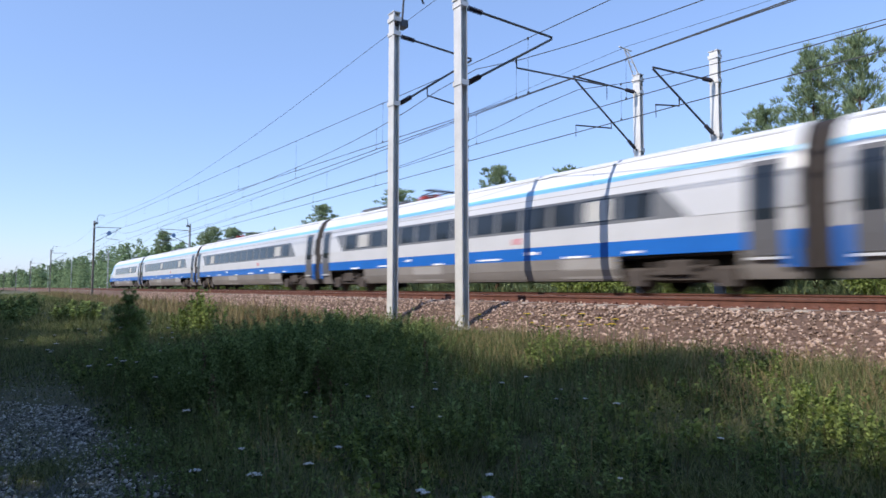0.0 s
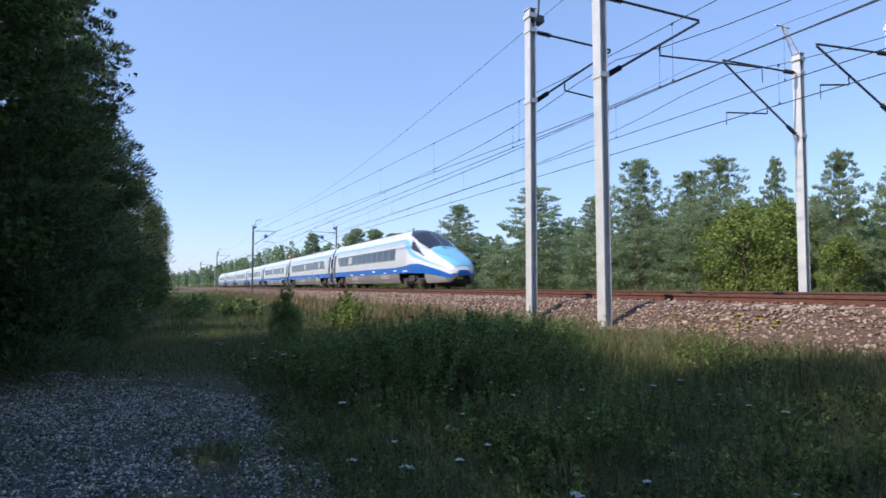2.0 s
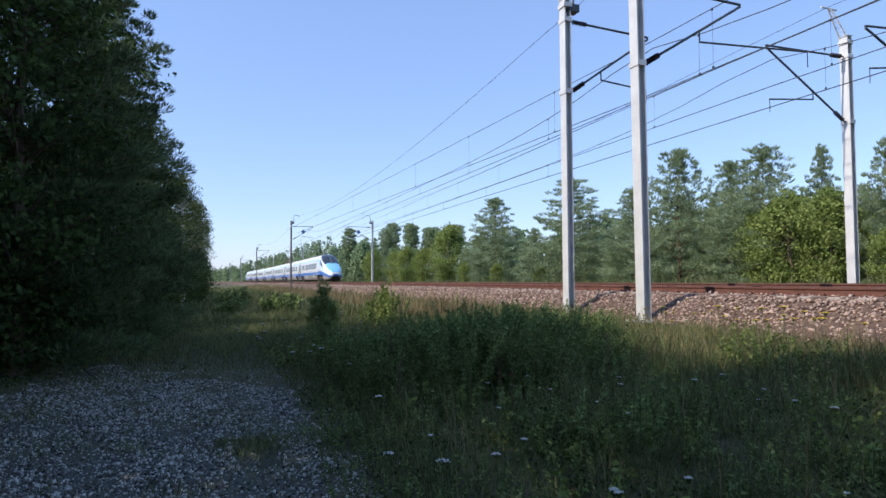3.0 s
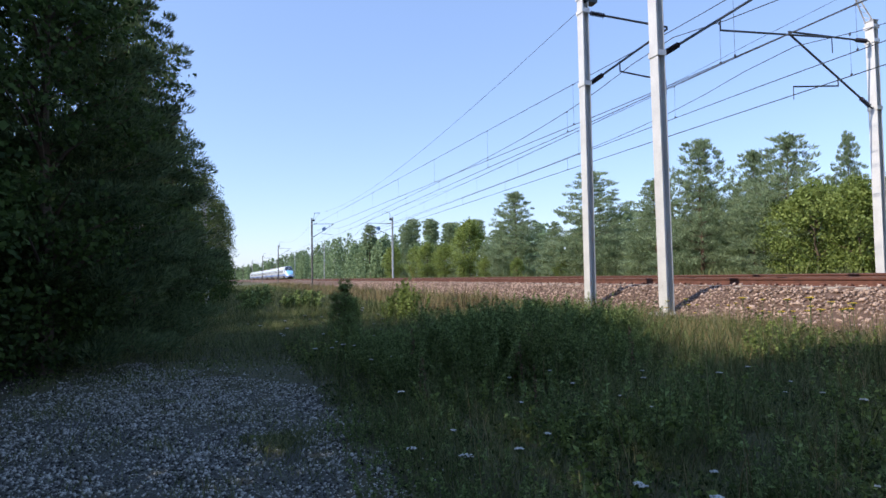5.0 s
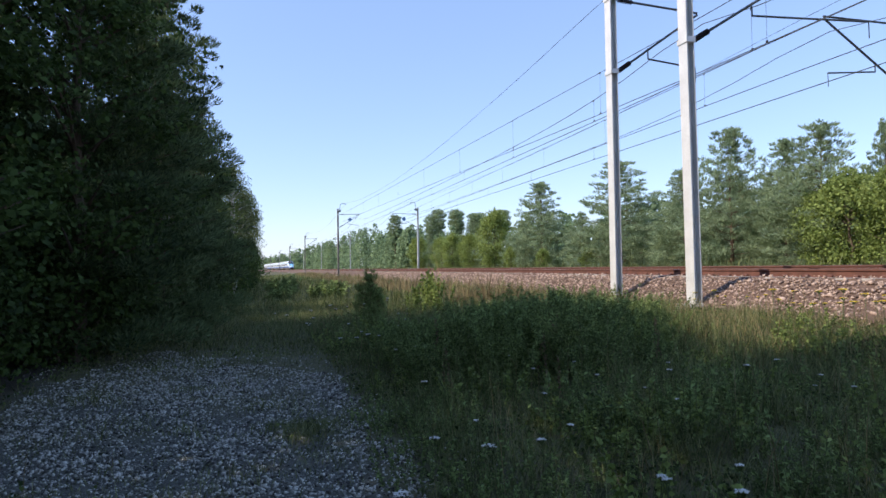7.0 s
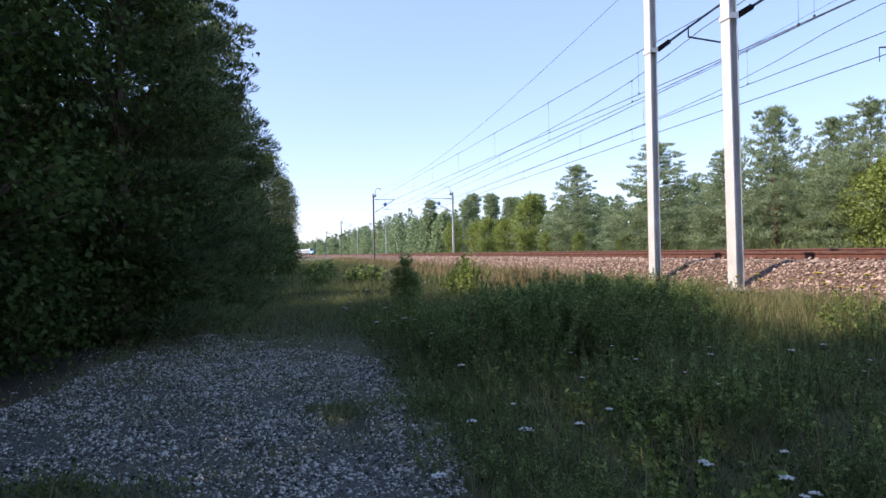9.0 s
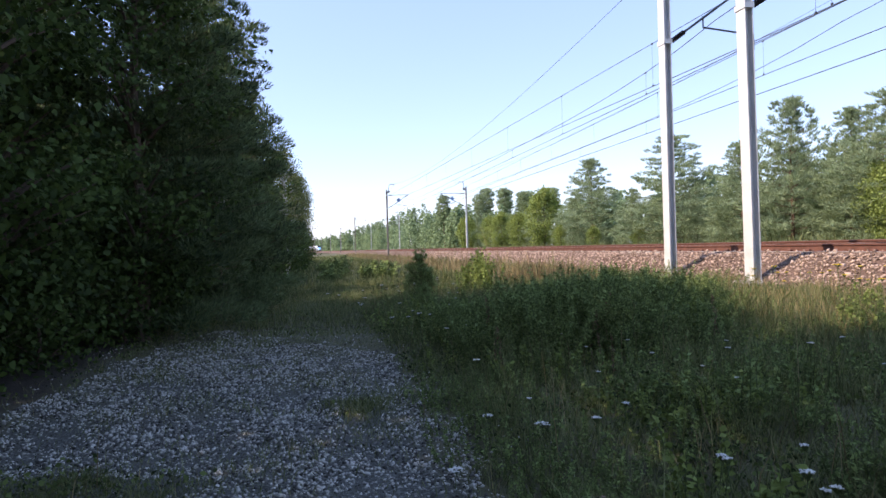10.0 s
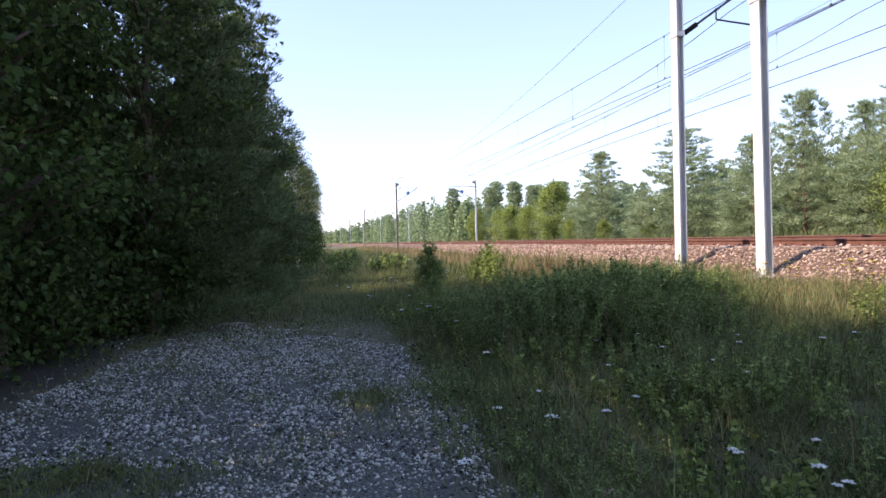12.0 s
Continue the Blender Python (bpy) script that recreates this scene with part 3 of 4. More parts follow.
        part("pantograph_base", Build().box(0, -6.8, 3.98, 1.2, 2.0, 0.12, 0.03), red_part, car)
    return car


def patch_band(car, y0, y1):
    """The dark band behind the panes of an end car."""
    for s in (-1, 1):
        part("window_band", side_quad(Build(), y0, y1 - 0.3, 1.97, 2.82, s, 0.006), band_grey, car)


def end_car():
    """The end car; its streamlined nose points to local -Y."""
    car = thing("train_end_car", "streamlined silver and blue train end car with dark windscreen", "train car", "cars of the express train")
    h = CAR / 2 - 0.38
    tip = -(END_CAR - CAR / 2)
    start = tip + 7.2

    def shape(y, x, z):
        u = min(1.0, max(0.0, (y - tip) / (start - tip)))
        crown = float(np.interp(u * 7.2, [0, 0.12, 0.5, 1.0, 2.0, 3.2, 4.4, 5.6, 6.6, 7.2], [1.15, 1.42, 1.72, 1.95, 2.32, 2.78, 3.35, 3.83, 4.02, 4.05]))
        foot = 0.36 + 0.10 * (1 - u) ** 4 + (0.35 * (1 - u / 0.03) if u < 0.03 else 0)
        wide = min(1.0, float(np.interp(u * 7.2, [0, 0.12, 0.5, 1.2, 2.2, 3.5, 5.0, 7.2], [0.30, 0.47, 0.66, 0.80, 0.90, 0.96, 0.99, 1.0])))
        zz = foot + (z - 0.36) / (4.05 - 0.36) * (crown - foot) if u < 1 else z
        # the low lines keep their height while the crown comes down
        keep = min(1.0, max(0.0, (2.2 - z) / 1.6)) * min(1.0, u * 2.2)
        zz = zz * (1 - keep) + min(z, crown) * keep
        return (x * wide, y, zz)

    ys = [*(tip + np.array([0, 0.06, 0.15, 0.3, 0.55, 0.9, 1.3, 1.8, 2.4, 3.0, 3.6, 4.2, 4.8, 5.4, 6.0, 6.6])), start, -8, -4, 0, 4, 8, h - 0.25, h]
    body_y = [y for y in ys if y >= start - 1e-6]
    nose_y = [y for y in ys if y <= start + 1e-6]
    strips(car, [tip + 6.2, tip + 6.6, *body_y], shape, [b if b[0] != "window_band" else ("lower_side", 4, 5, silver) for b in BANDS])
    patch_band(car, tip + 8.6, h)
    strips(car, np.linspace(tip + 7.7, h - 5.05, 5), shape, SKIRT)
    strips(car, [h - 1.35, h], shape, SKIRT)
    strips(car, [y for y in nose_y if y < tip + 3.4], shape, [("nose_apron", 0, 2, skirt_pale)])

    fine_y = [*np.linspace(tip, tip + 1.0, 12), *np.linspace(tip + 1.25, start + 1.6, 27)]

    # glass and painted sweeps laid on the nose, between two curves of height given along the car
    def patch(name, lows, highs, material, lift, label="", crown=False, levels=20):
        y0, y1 = lows[0][0], lows[-1][0]
        b = Build()
        for s in (-1, 1):
            rings = []
            for y in [y0, *[q for q in fine_y if y0 + 0.01 < q < y1 - 0.01], y1]:
                lo, hi = (float(np.interp(y, [q[0] for q in c], [q[1] for q in c])) for c in (lows, highs))
                r = []
                for t in np.linspace(0, 1, levels):
                    z = lo + (hi - lo) * t
                    p = shape(y, s * half_at(z), z)
                    r.append((p[0] + s * lift * 0.8, p[1] - lift * max(0.0, 1 - (y - tip) / 3.0), p[2] + lift * (1.0 if crown else 0.3)))
                rings.append(r)
            b.grid(rings if s > 0 else [list(reversed(r)) for r in rings], closed=False)
            if not crown:
                part(name, b, material, car, label, smooth=True)
                b = Build()
        if crown:
            part(name, b, material, car, label, smooth=True)

    at = lambda *rows: [(tip + a, z) for a, z in rows]
    patch("nose_shell", at((0, 1.04), (6.3, 1.04)), at((0, 4.05), (6.3, 4.05)), nose_white, 0.0, "", True, 48)
    patch("windscreen", at((2.5, 4.0), (3.0, 3.72), (4.4, 3.55), (5.9, 3.62), (6.9, 3.95)), at((2.5, 4.05), (6.9, 4.05)), pane, 0.014, "black wraparound windscreen", True)
    patch("cab_side_window", at((3.1, 2.93), (3.9, 2.87), (5.3, 2.8), (5.5, 2.95)), at((3.1, 2.95), (3.9, 3.1), (5.1, 3.42), (5.5, 3.42)), pane, 0.014, "dark cab side window")
    patch("blue_sweep", at((0.0, 1.0), (2.0, 1.04), (8.3, 1.04)), at((0.0, 1.75), (1.0, 1.95), (2.0, 2.05), (3.2, 1.98), (5.0, 1.74), (6.6, 1.52), (8.3, 1.46)), blue, 0.014, "royal blue sweep")
    patch("sky_blue_sweep", at((0.8, 2.6), (3.0, 2.5), (5.0, 2.3), (5.8, 2.42), (6.4, 2.8), (6.9, 3.2), (8.6, 3.2)), at((0.8, 2.7), (3.0, 2.68), (4.6, 2.6), (5.4, 2.75), (6.1, 3.35), (8.6, 3.35)), sky_blue, 0.012, "sky blue sweep")
    patch("hood_stripe", at((0.1, 3.55), (1.5, 3.6), (3.2, 3.8)), at((0.1, 4.05), (3.2, 4.05)), sky_blue, 0.014, "sky blue hood stripe", True)
    patch("headlamp", at((0.7, 2.5), (1.6, 2.75)), at((0.7, 2.75), (1.6, 3.2)), lamp_glass, 0.012, "clear slanted headlamp")
    # grey patch painted for the shadow low on the nose
    patch("bumper_shade", at((0.0, 0.55), (0.5, 0.65)), at((0.0, 0.95), (0.5, 0.9)), skirt_grey, 0.012, "painted shadow low on the nose")
    ring = [shape(tip, a, z) for a, z in LINES] + [shape(tip, -a, z) for a, z in reversed(LINES[:-1])]
    part("nose_tip", Build().grid([ring, [(x * 0.9, y - 0.04, 1.0 + (z - 1.0) * 0.85) for x, y, z in ring]]), blue, car, "blue nose tip")
    part("floor_pan", Build().box(0, (h - 5.1 + tip + 7.7) / 2, 0.5, 2.3, h - 5.1 - tip - 7.7, 0.3), under, car)
    part("plough", Build().box(0, tip + 1.9, 0.14, 2.0, 0.12, 0.3, 0.04).box(0, tip + 1.4, 0.3, 1.6, 1.2, 0.3), under, car)
    part("end_wall", Build().grid([[(a * 0.94, h + o, z) for a, z in LINES] + [(-a * 0.94, h + o, z) for a, z in reversed(LINES[:-1])] for o in (-0.03, 0.0)]), door_grey, car)
    for s in (-1, 1):
        part("end_panel", side_quad(Build(), h - 0.32, h - 0.02, 0.62, 1.42, s, 0.008), blue, car)
    door(car, h - 0.75)
    bogie(car, h - 3.2, 3.7)
    bogie(car, tip + 5.45, 4.2)
    windows(car, tip + 8.7, h - 2.95, 11, [(h - 2.75, h - 0.04, 0.9, 0)], (8,))
    skirt_panels(car, tip + 7.75, h - 5.1, (1, 5))
    marks(car, [(-7.6, 1.2, 1.4, 0.09), (-4.4, 1.1, 0.6, 0.06), (-1.5, 1.22, 0.5, 0.1), (1.6, 1.08, 1.0, 0.06), (5.0, 1.1, 0.8, 0.07), (tip + 6, 1.15, 1.2, 0.08)])
    roof_kit(car, 3.0, 2, False)
    return car


# cars by the place of their middle along the train; the gap before the fourth car is its zero
CARS = []
for k in range(-2, 3):
    CARS.append((middle_car(k in (0, 1), k == -1), CAR * (k + 0.5), 0.0))
tail = end_car()
CARS.append((tail, -2.5 * CAR, 0.0))
lead = end_car()
CARS.append((lead, 3.5 * CAR, 180.0))
TRAIN_START, TRAIN_SPEED = 6.86, 54.4

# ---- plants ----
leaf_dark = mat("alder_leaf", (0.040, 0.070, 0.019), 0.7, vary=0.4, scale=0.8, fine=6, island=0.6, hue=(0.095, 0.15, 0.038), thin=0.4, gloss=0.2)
leaf_bright = mat("young_leaf", (0.21, 0.285, 0.065), 0.7, vary=0.4, scale=0.8, fine=6, island=0.7, hue=(0.34, 0.42, 0.13), thin=0.5, gloss=0.2)
birch_leaf = mat("birch_leaf", (0.07, 0.115, 0.03), 0.5, vary=0.4, scale=0.8, fine=6, island=0.7, hue=(0.15, 0.18, 0.05), thin=0.4)
needle = mat("pine_needles", (0.19, 0.265, 0.13), 0.7, vary=0.35, scale=0.5, fine=5, island=0.6, hue=(0.38, 0.47, 0.27), thin=0.45, gloss=0.25)
# the same pine needles with the wood's shade put into their colour
needle_shaded = mat("shaded_pine_needles", (0.075, 0.118, 0.052), 0.7, vary=0.45, scale=0.5, fine=5, island=0.6, hue=(0.17, 0.23, 0.10), thin=0.35, gloss=0.2)
wood_mat = mat("mixed_forest_leaf", (0.125, 0.19, 0.09), 0.8, vary=0.3, scale=0.03, fine=0.4, island=0.6, hue=(0.26, 0.36, 0.19), thin=0.45, gloss=0.2)
grass_mat = mat("meadow_grass", (0.10, 0.138, 0.04), 0.6, vary=0.45, scale=0.4, fine=3, island=0.9, hue=(0.24, 0.26, 0.11), thin=0.35, gloss=0.2)
straw_mat = mat("dry_grass", (0.22, 0.16, 0.07), 0.7, vary=0.4, scale=0.6, fine=4, island=0.8, hue=(0.34, 0.27, 0.13), thin=0.3)
weed_mat = mat("tall_weed_leaf", (0.14, 0.20, 0.062), 0.75, vary=0.4, scale=0.7, fine=5, island=0.7, hue=(0.28, 0.37, 0.13), thin=0.4, gloss=0.2)
# herb green darkened so the gaps under the grass look shaded
herb_mat = mat("shaded_herb_leaf", (0.055, 0.088, 0.026), 0.75, vary=0.5, scale=0.9, fine=5, island=0.8, hue=(0.15, 0.20, 0.06), thin=0.3, gloss=0.2)
bark = mat("brown_bark", (0.10, 0.07, 0.05), 0.95, vary=0.4, scale=5, bump=0.6)
pine_bark = mat("orange_pine_bark", (0.12, 0.07, 0.045), 0.95, vary=0.4, scale=4, bump=0.6)
birch_bark = mat("white_birch_bark", (0.34, 0.33, 0.30), 0.9, vary=0.5, scale=6, bump=0.3)
umbel_white = mat("white_umbel", (0.62, 0.62, 0.58), 0.8, vary=0.15)
petal_yellow = mat("yellow_petal", (0.65, 0.50, 0.03), 0.6, vary=0.2)
stem_mat = mat("green_stem", (0.07, 0.10, 0.03), 0.7, vary=0.3)


def leaf_quads(c, d, w, fold=0.15):
    """Diamond leaves from their foot points c along d with half widths w, slightly folded."""
    nrm = np.cross(d, w)
    nrm /= np.linalg.norm(nrm, axis=1, keepdims=True) + 1e-9
    size = np.linalg.norm(d, axis=1, keepdims=True)
    up = nrm * size * fold
    v = np.stack([c, c + d * 0.45 + w + up, c + d, c + d * 0.45 - w + up], 1).reshape(-1, 3)
    return v, np.arange(len(c) * 4).reshape(-1, 4)


def unit(rng, n):
    v = rng.normal(size=(n, 3))
    return v / np.linalg.norm(v, axis=1, keepdims=True)


def leafage(rng, c, length, width, out=None, hang=0.0, loose=0.8):
    """Leaves at c that turn their faces outwards and up to the light, more or less loosely; hang pulls their tips down."""
    face = unit(rng, len(c)) * loose + np.array([0, 0, 0.6])
    if out is not None:
        face = face + 0.9 * out
    face /= np.linalg.norm(face, axis=1, keepdims=True)
    d = unit(rng, len(c))
    d[:, 2] -= hang
    d -= face * (d * face).sum(1, keepdims=True)
    d /= np.linalg.norm(d, axis=1, keepdims=True) + 1e-9
    side = np.cross(face, d)
    k = rng.uniform(0.65, 1.3, (len(c), 1))
    return leaf_quads(c, d * length * k, side * width * k)


def brush(rng, c, size, thin, out, loose=0.7):
    """Narrow needles or leaves at c that point along out, more or less loosely."""
    d = out + unit(rng, len(c)) * loose
    d /= np.linalg.norm(d, axis=1, keepdims=True) + 1e-9
    w = np.cross(d, unit(rng, len(c)))
    w /= np.linalg.norm(w, axis=1, keepdims=True) + 1e-9
    k = size * rng.uniform(0.65, 1.3, (len(c), 1))
    v = np.stack([c - w * k * thin, c + w * k * thin, c + d * k], 1).reshape(-1, 3)
    return v, np.arange(len(c) * 3).reshape(-1, 3)


def broadleaf(seed, h, r, n, leaf, material, bark_mat, name, label, low=0.05, clumps=110, hang=0.4, spread=0.30):
    """A broadleaved tree: trunk, limbs, and leaves in clumps through an uneven crown."""
    rng = np.random.default_rng(seed)
    t = thing(name, label, "tree", "trees along the railway")
    cz = rng.uniform(low, 1.0, clumps) ** 0.9 * h
    ang = rng.uniform(0, 6.283, clumps)
    prof = np.sin(np.clip((cz / h - low) / (1 - low), 0.02, 0.99) ** 0.8 * np.pi) ** 0.55
    wob = np.array([0.78 + 0.45 * noise.noise((math.cos(a) * 1.3, math.sin(a) * 1.3, z * 0.5 + seed)) for a, z in zip(ang, cz)])
    rad = r * prof * wob * np.sqrt(rng.uniform(0.25, 1.0, clumps))
    cen = np.stack([rad * np.cos(ang), rad * np.sin(ang), cz], 1)
    b = Build()
    steps = [Vector((0.12 * r * noise.noise((i * 0.7, seed, 0)), 0.12 * r * noise.noise((seed, i * 0.7, 3)), h * 0.92 * i / 7)) for i in range(8)]
    steps[0] = Vector((0, 0, -0.15))
    r0 = 0.016 * h
    for i in range(7):
        b.tube(steps[i], steps[i + 1], r0 * (1 - i / 7.5), r0 * (1 - (i + 1) / 7.5), 7)
    part("trunk", b, bark_mat, t)
    lb = Build()
    for c in cen[::3]:
        z0 = max(0.2, c[2] - 0.5 * math.hypot(c[0], c[1]) - 0.2)
        i = min(6, int(z0 / (h * 0.92) * 7))
        p = steps[i].lerp(steps[i + 1], min(1, max(0, z0 / (h * 0.92) * 7 - i)))
        mid = p.lerp(Vector(c), 0.5) + Vector((0, 0, 0.12))
        lb.tube(p, mid, r0 * 0.28, r0 * 0.18, 5).tube(mid, Vector(c), r0 * 0.18, r0 * 0.05, 4)
    tagged(part("limb", lb, bark_mat, t), kind="stuff")
    which = rng.integers(0, clumps, n)
    off = unit(rng, n) * (rng.uniform(0.15, 1, (n, 1)) ** 0.5) * spread * r * np.array([1, 1, 0.75])
    v, f = leafage(rng, cen[which] + off, leaf, leaf * 0.36, 0.5 * off / (spread * r) + 0.6 * cen[which] * np.array([1, 1, 0]) / r, hang, 1.2)
    v[:, 2] = np.maximum(v[:, 2], 0.02)
    part("crown", raw_mesh("crown", v, f, material), None, t)
    return t


def pine(seed, h, r, name="pine_tree", label="bushy green scots pine beyond the railway", bare=0.02, pads=5.0, size=0.22, flat=False, whorl=0.5, material=None, k=48, thin=0.1, pad=0.31):
    """A pine: trunk, whorls of branches, and pads of needles along them that thicken to the tips."""
    rng = np.random.default_rng(seed)
    t = thing(name, label, "tree", "trees along the railway")
    sway = lambda z: Vector((0.2 * noise.noise((z * 0.3, seed, 1)), 0.2 * noise.noise((seed, z * 0.3, 7)), z))
    tb = Build()
    zs = np.linspace(-0.1, h, 9)
    for a, c in zip(zs, zs[1:]):
        tb.tube(sway(a) if a > 0 else (sway(0) - Vector((0, 0, 0.1))), sway(c), 0.014 * h * (1.03 - max(a, 0) / h), 0.014 * h * (1.03 - c / h), 7)
    part("trunk", tb, pine_bark, t)
    lb, pts, outs, rad = Build(), [], [], []
    z = bare * h + 0.2
    while z < h * 0.985:
        u = (z / h - bare) / (1 - bare)
        reach = r * (min(1.0, 0.72 + 1.6 * u) * max(0.0, 1 - u ** 1.6) ** 0.85 if not flat else (1 - (2 * u - 1) ** 2) ** 0.5) + 0.1
        spin = rng.uniform(0, 6.283)
        count = rng.integers(5, 8)
        for q_i in range(count):
            a = spin + 6.283 * q_i / count + rng.normal(0, 0.25)
            lump = 0.85 + 0.28 * noise.noise((math.cos(a) * 1.2, math.sin(a) * 1.2, z * 0.55 + seed))
            ln = reach * lump * rng.uniform(0.75, 1.12)
            rise = rng.uniform(-0.1, 0.4) + 0.8 * u + 3.0 * max(0.0, u - 0.75)
            p = sway(z)
            q = p + Vector((math.cos(a) * ln, math.sin(a) * ln, min(ln * rise * 0.6, 0.9)))
            lb.tube(p, q, 0.012 + 0.01 * (1 - u), 0.005, 4)
            m = max(2, int(pads * ln / r * 1.3 + 0.7))
            for w in np.linspace(0.3, 1.0, m):
                c = p.lerp(q, w)
                for _ in range(2 if w > 0.5 and ln > 0.5 * r else 1):
                    off = rng.normal(0, 0.2) * ln
                    pts.append((c.x - math.sin(a) * off, c.y + math.cos(a) * off, c.z + rng.normal(0, 0.08)))
                    outs.append((math.cos(a), math.sin(a), 0.5 + u))
                    rad.append(pad * rng.uniform(0.7, 1.25) * (1 - 0.5 * u))
        z += whorl * rng.uniform(0.75, 1.2) * (1 - 0.4 * u)
    for w in np.linspace(0.9, 1.02, 5):
        pts.append(tuple(sway(h * w)))
        outs.append((0, 0, 2.0))
        rad.append(0.1)
    pts, outs, rad = np.array(pts), np.array(outs), np.array(rad)
    c, o, e = np.repeat(pts, k, 0), np.repeat(outs, k, 0), np.repeat(rad, k)[:, None]
    ball = unit(rng, len(c))
    away = ball * np.array([1, 1, 0.75]) + np.array([0, 0, 0.45]) + 0.5 * o
    v, f = brush(rng, c + ball * e * np.array([1.0, 1.0, 0.55]) * rng.uniform(0.4, 1, (len(c), 1)) ** 0.6, size, thin, away, 0.35)
    v[:, 2] = np.maximum(v[:, 2], 0.02)
    tagged(part("branch", lb, pine_bark, t), kind="stuff")
    part("crown", raw_mesh("crown", v, f, material or needle), None, t)
    return t


def put(proto, spots, seed):
    """The first spot takes the model itself; the rest are copies, turned and slightly scaled."""
    rng = np.random.default_rng(seed)
    for i, (x, y, k) in enumerate(spots):
        m = pose(x, y, gz(x, y) - 0.03, 0, 0, rng.uniform(0, 360))
        ob = proto if i == 0 else copy_thing(proto, m)
        ob.matrix_basis = m @ Matrix.Diagonal((k, k, k * rng.uniform(0.94, 1.06), 1))


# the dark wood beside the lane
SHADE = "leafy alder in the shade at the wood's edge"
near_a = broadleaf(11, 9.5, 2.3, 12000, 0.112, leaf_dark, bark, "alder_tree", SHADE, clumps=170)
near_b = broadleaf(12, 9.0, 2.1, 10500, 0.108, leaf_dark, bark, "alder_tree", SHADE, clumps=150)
birch = broadleaf(13, 10.5, 2.0, 6500, 0.12, birch_leaf, birch_bark, "birch_tree", "slender birch with hanging fine foliage at the wood's edge", 0.25, 130, 1.3)
edge_pine = pine(14, 9.6, 2.7, label="scots pine with spreading branches, needles coloured for shade, at the wood's edge", pads=6.0, size=0.11, material=needle_shaded, k=130, thin=0.12)
put(near_a, [(-4.3, 5.2, 0.95), (-4.6, -1.5, 1.0), (-5.4, 0.4, 1.0), (-5.6, 2.7, 0.98), (-5.2, 7.4, 1.12), (-5.5, -2.2, 1.3), (-7.0, 10.0, 1.05), (-5.2, -8.5, 1.1)], 1)
put(near_b, [(-3.9, 8.6, 0.96), (-4.9, 2.0, 1.02), (-4.8, -5.0, 1.05), (-2.9, 11.8, 0.92), (-2.3, 27.5, 0.8), (-5.5, -12, 1.0), (-4.9, 10.6, 1.08)], 2)
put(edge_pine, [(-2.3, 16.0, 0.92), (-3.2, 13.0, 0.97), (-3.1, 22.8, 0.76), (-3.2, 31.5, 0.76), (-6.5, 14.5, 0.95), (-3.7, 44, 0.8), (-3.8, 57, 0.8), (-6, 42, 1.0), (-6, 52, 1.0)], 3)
put(birch, [(-2.5, 19.0, 0.76), (-1.5, 36.0, 0.7), (-1.9, 40.0, 0.72), (-1.6, 50.0, 0.72), (-6.3, 17.0, 0.8), (-1.5, 64, 0.85), (-1.4, 71, 0.85), (-6, 60, 0.95), (-6, 68, 0.95), (-1.9, 79, 0.85), (-6, 37, 1.0), (-5.3, 4.6, 1.25)], 4)

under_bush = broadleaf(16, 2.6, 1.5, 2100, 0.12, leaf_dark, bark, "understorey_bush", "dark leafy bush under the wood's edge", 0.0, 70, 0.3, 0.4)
put(under_bush, [(-3.9, 3.6, 0.9), (-4.1, 6.8, 1.0), (-3.9, 10.2, 1.0), (-3.1, 11.6, 0.8), (-3.5, 9.2, 0.7), (-3.8, 7.8, 0.7), (-3.9, 5.2, 0.8), (-3.0, 14.6, 0.8), (-3.3, 13.6, 1.0), (-3.0, 17.2, 1.0), (-2.9, 20.8, 1.1), (-2.6, 25, 1.1), (-2.3, 29.5, 1.2), (-2.0, 34, 1.2), (-1.9, 38.5, 1.2), (-1.8, 43, 1.2), (-1.8, 48, 1.3), (-1.7, 54, 1.3), (-1.6, 60, 1.3), (-1.5, 67, 1.4), (-1.4, 75, 1.4),
                 (-6.0, 4.5, 1.2), (-6.0, 8.0, 1.2), (-5.6, 12.0, 1.3), (-5.2, 16.0, 1.3), (-5.2, 20, 1.3), (-5.0, 25, 1.3), (-4.8, 30, 1.3), (-4.6, 36, 1.3), (-4.6, 42, 1.4), (-8.6, 11, 1.4), (-8.4, 15.5, 1.4), (-8, 21, 1.4), (-8, 27, 1.4), (-6.2, 0.8, 1.2), (-6.5, -3, 1.3)], 17)

# pines and bushes beyond the tracks
PINES = [pine(20 + i, 9.0 + 0.5 * (i % 3), 3.3 + 0.4 * (i % 2)) for i in range(4)]
rng_p = np.random.default_rng(5)
# places, heights and crown radii of the pines beyond the tracks
spot_list = [(26.0, 58.3, 8.9, 4.1), (26.0, 43.9, 8.2, 4.2), (26.4, 36.6, 6.3, 3.0), (26.0, 31.7, 8.6, 3.4), (26.8, 28.4, 7.3, 2.8), (26.0, 25.4, 7.2, 3.0), (28.5, 24.2, 6.8, 1.6), (26.2, 19.0, 6.7, 1.9),
             (27.4, 17.2, 6.2, 1.8), (27.0, 15.0, 8.3, 2.8), (26.3, 12.6, 9.5, 3.0), (26.3, 10.8, 10.5, 3.1), (27.0, 8.6, 9.8, 2.6), (27.0, 5.0, 9.5, 2.7),
             (26.4, 51.0, 4.8, 2.1), (26.5, 64.5, 5.6, 2.4), (27.5, 39.8, 4.6, 2.0), (27.5, 47.5, 4.6, 2.0), (28.5, 34.6, 5.6, 2.2), (28.5, 22.0, 5.0, 2.0)]
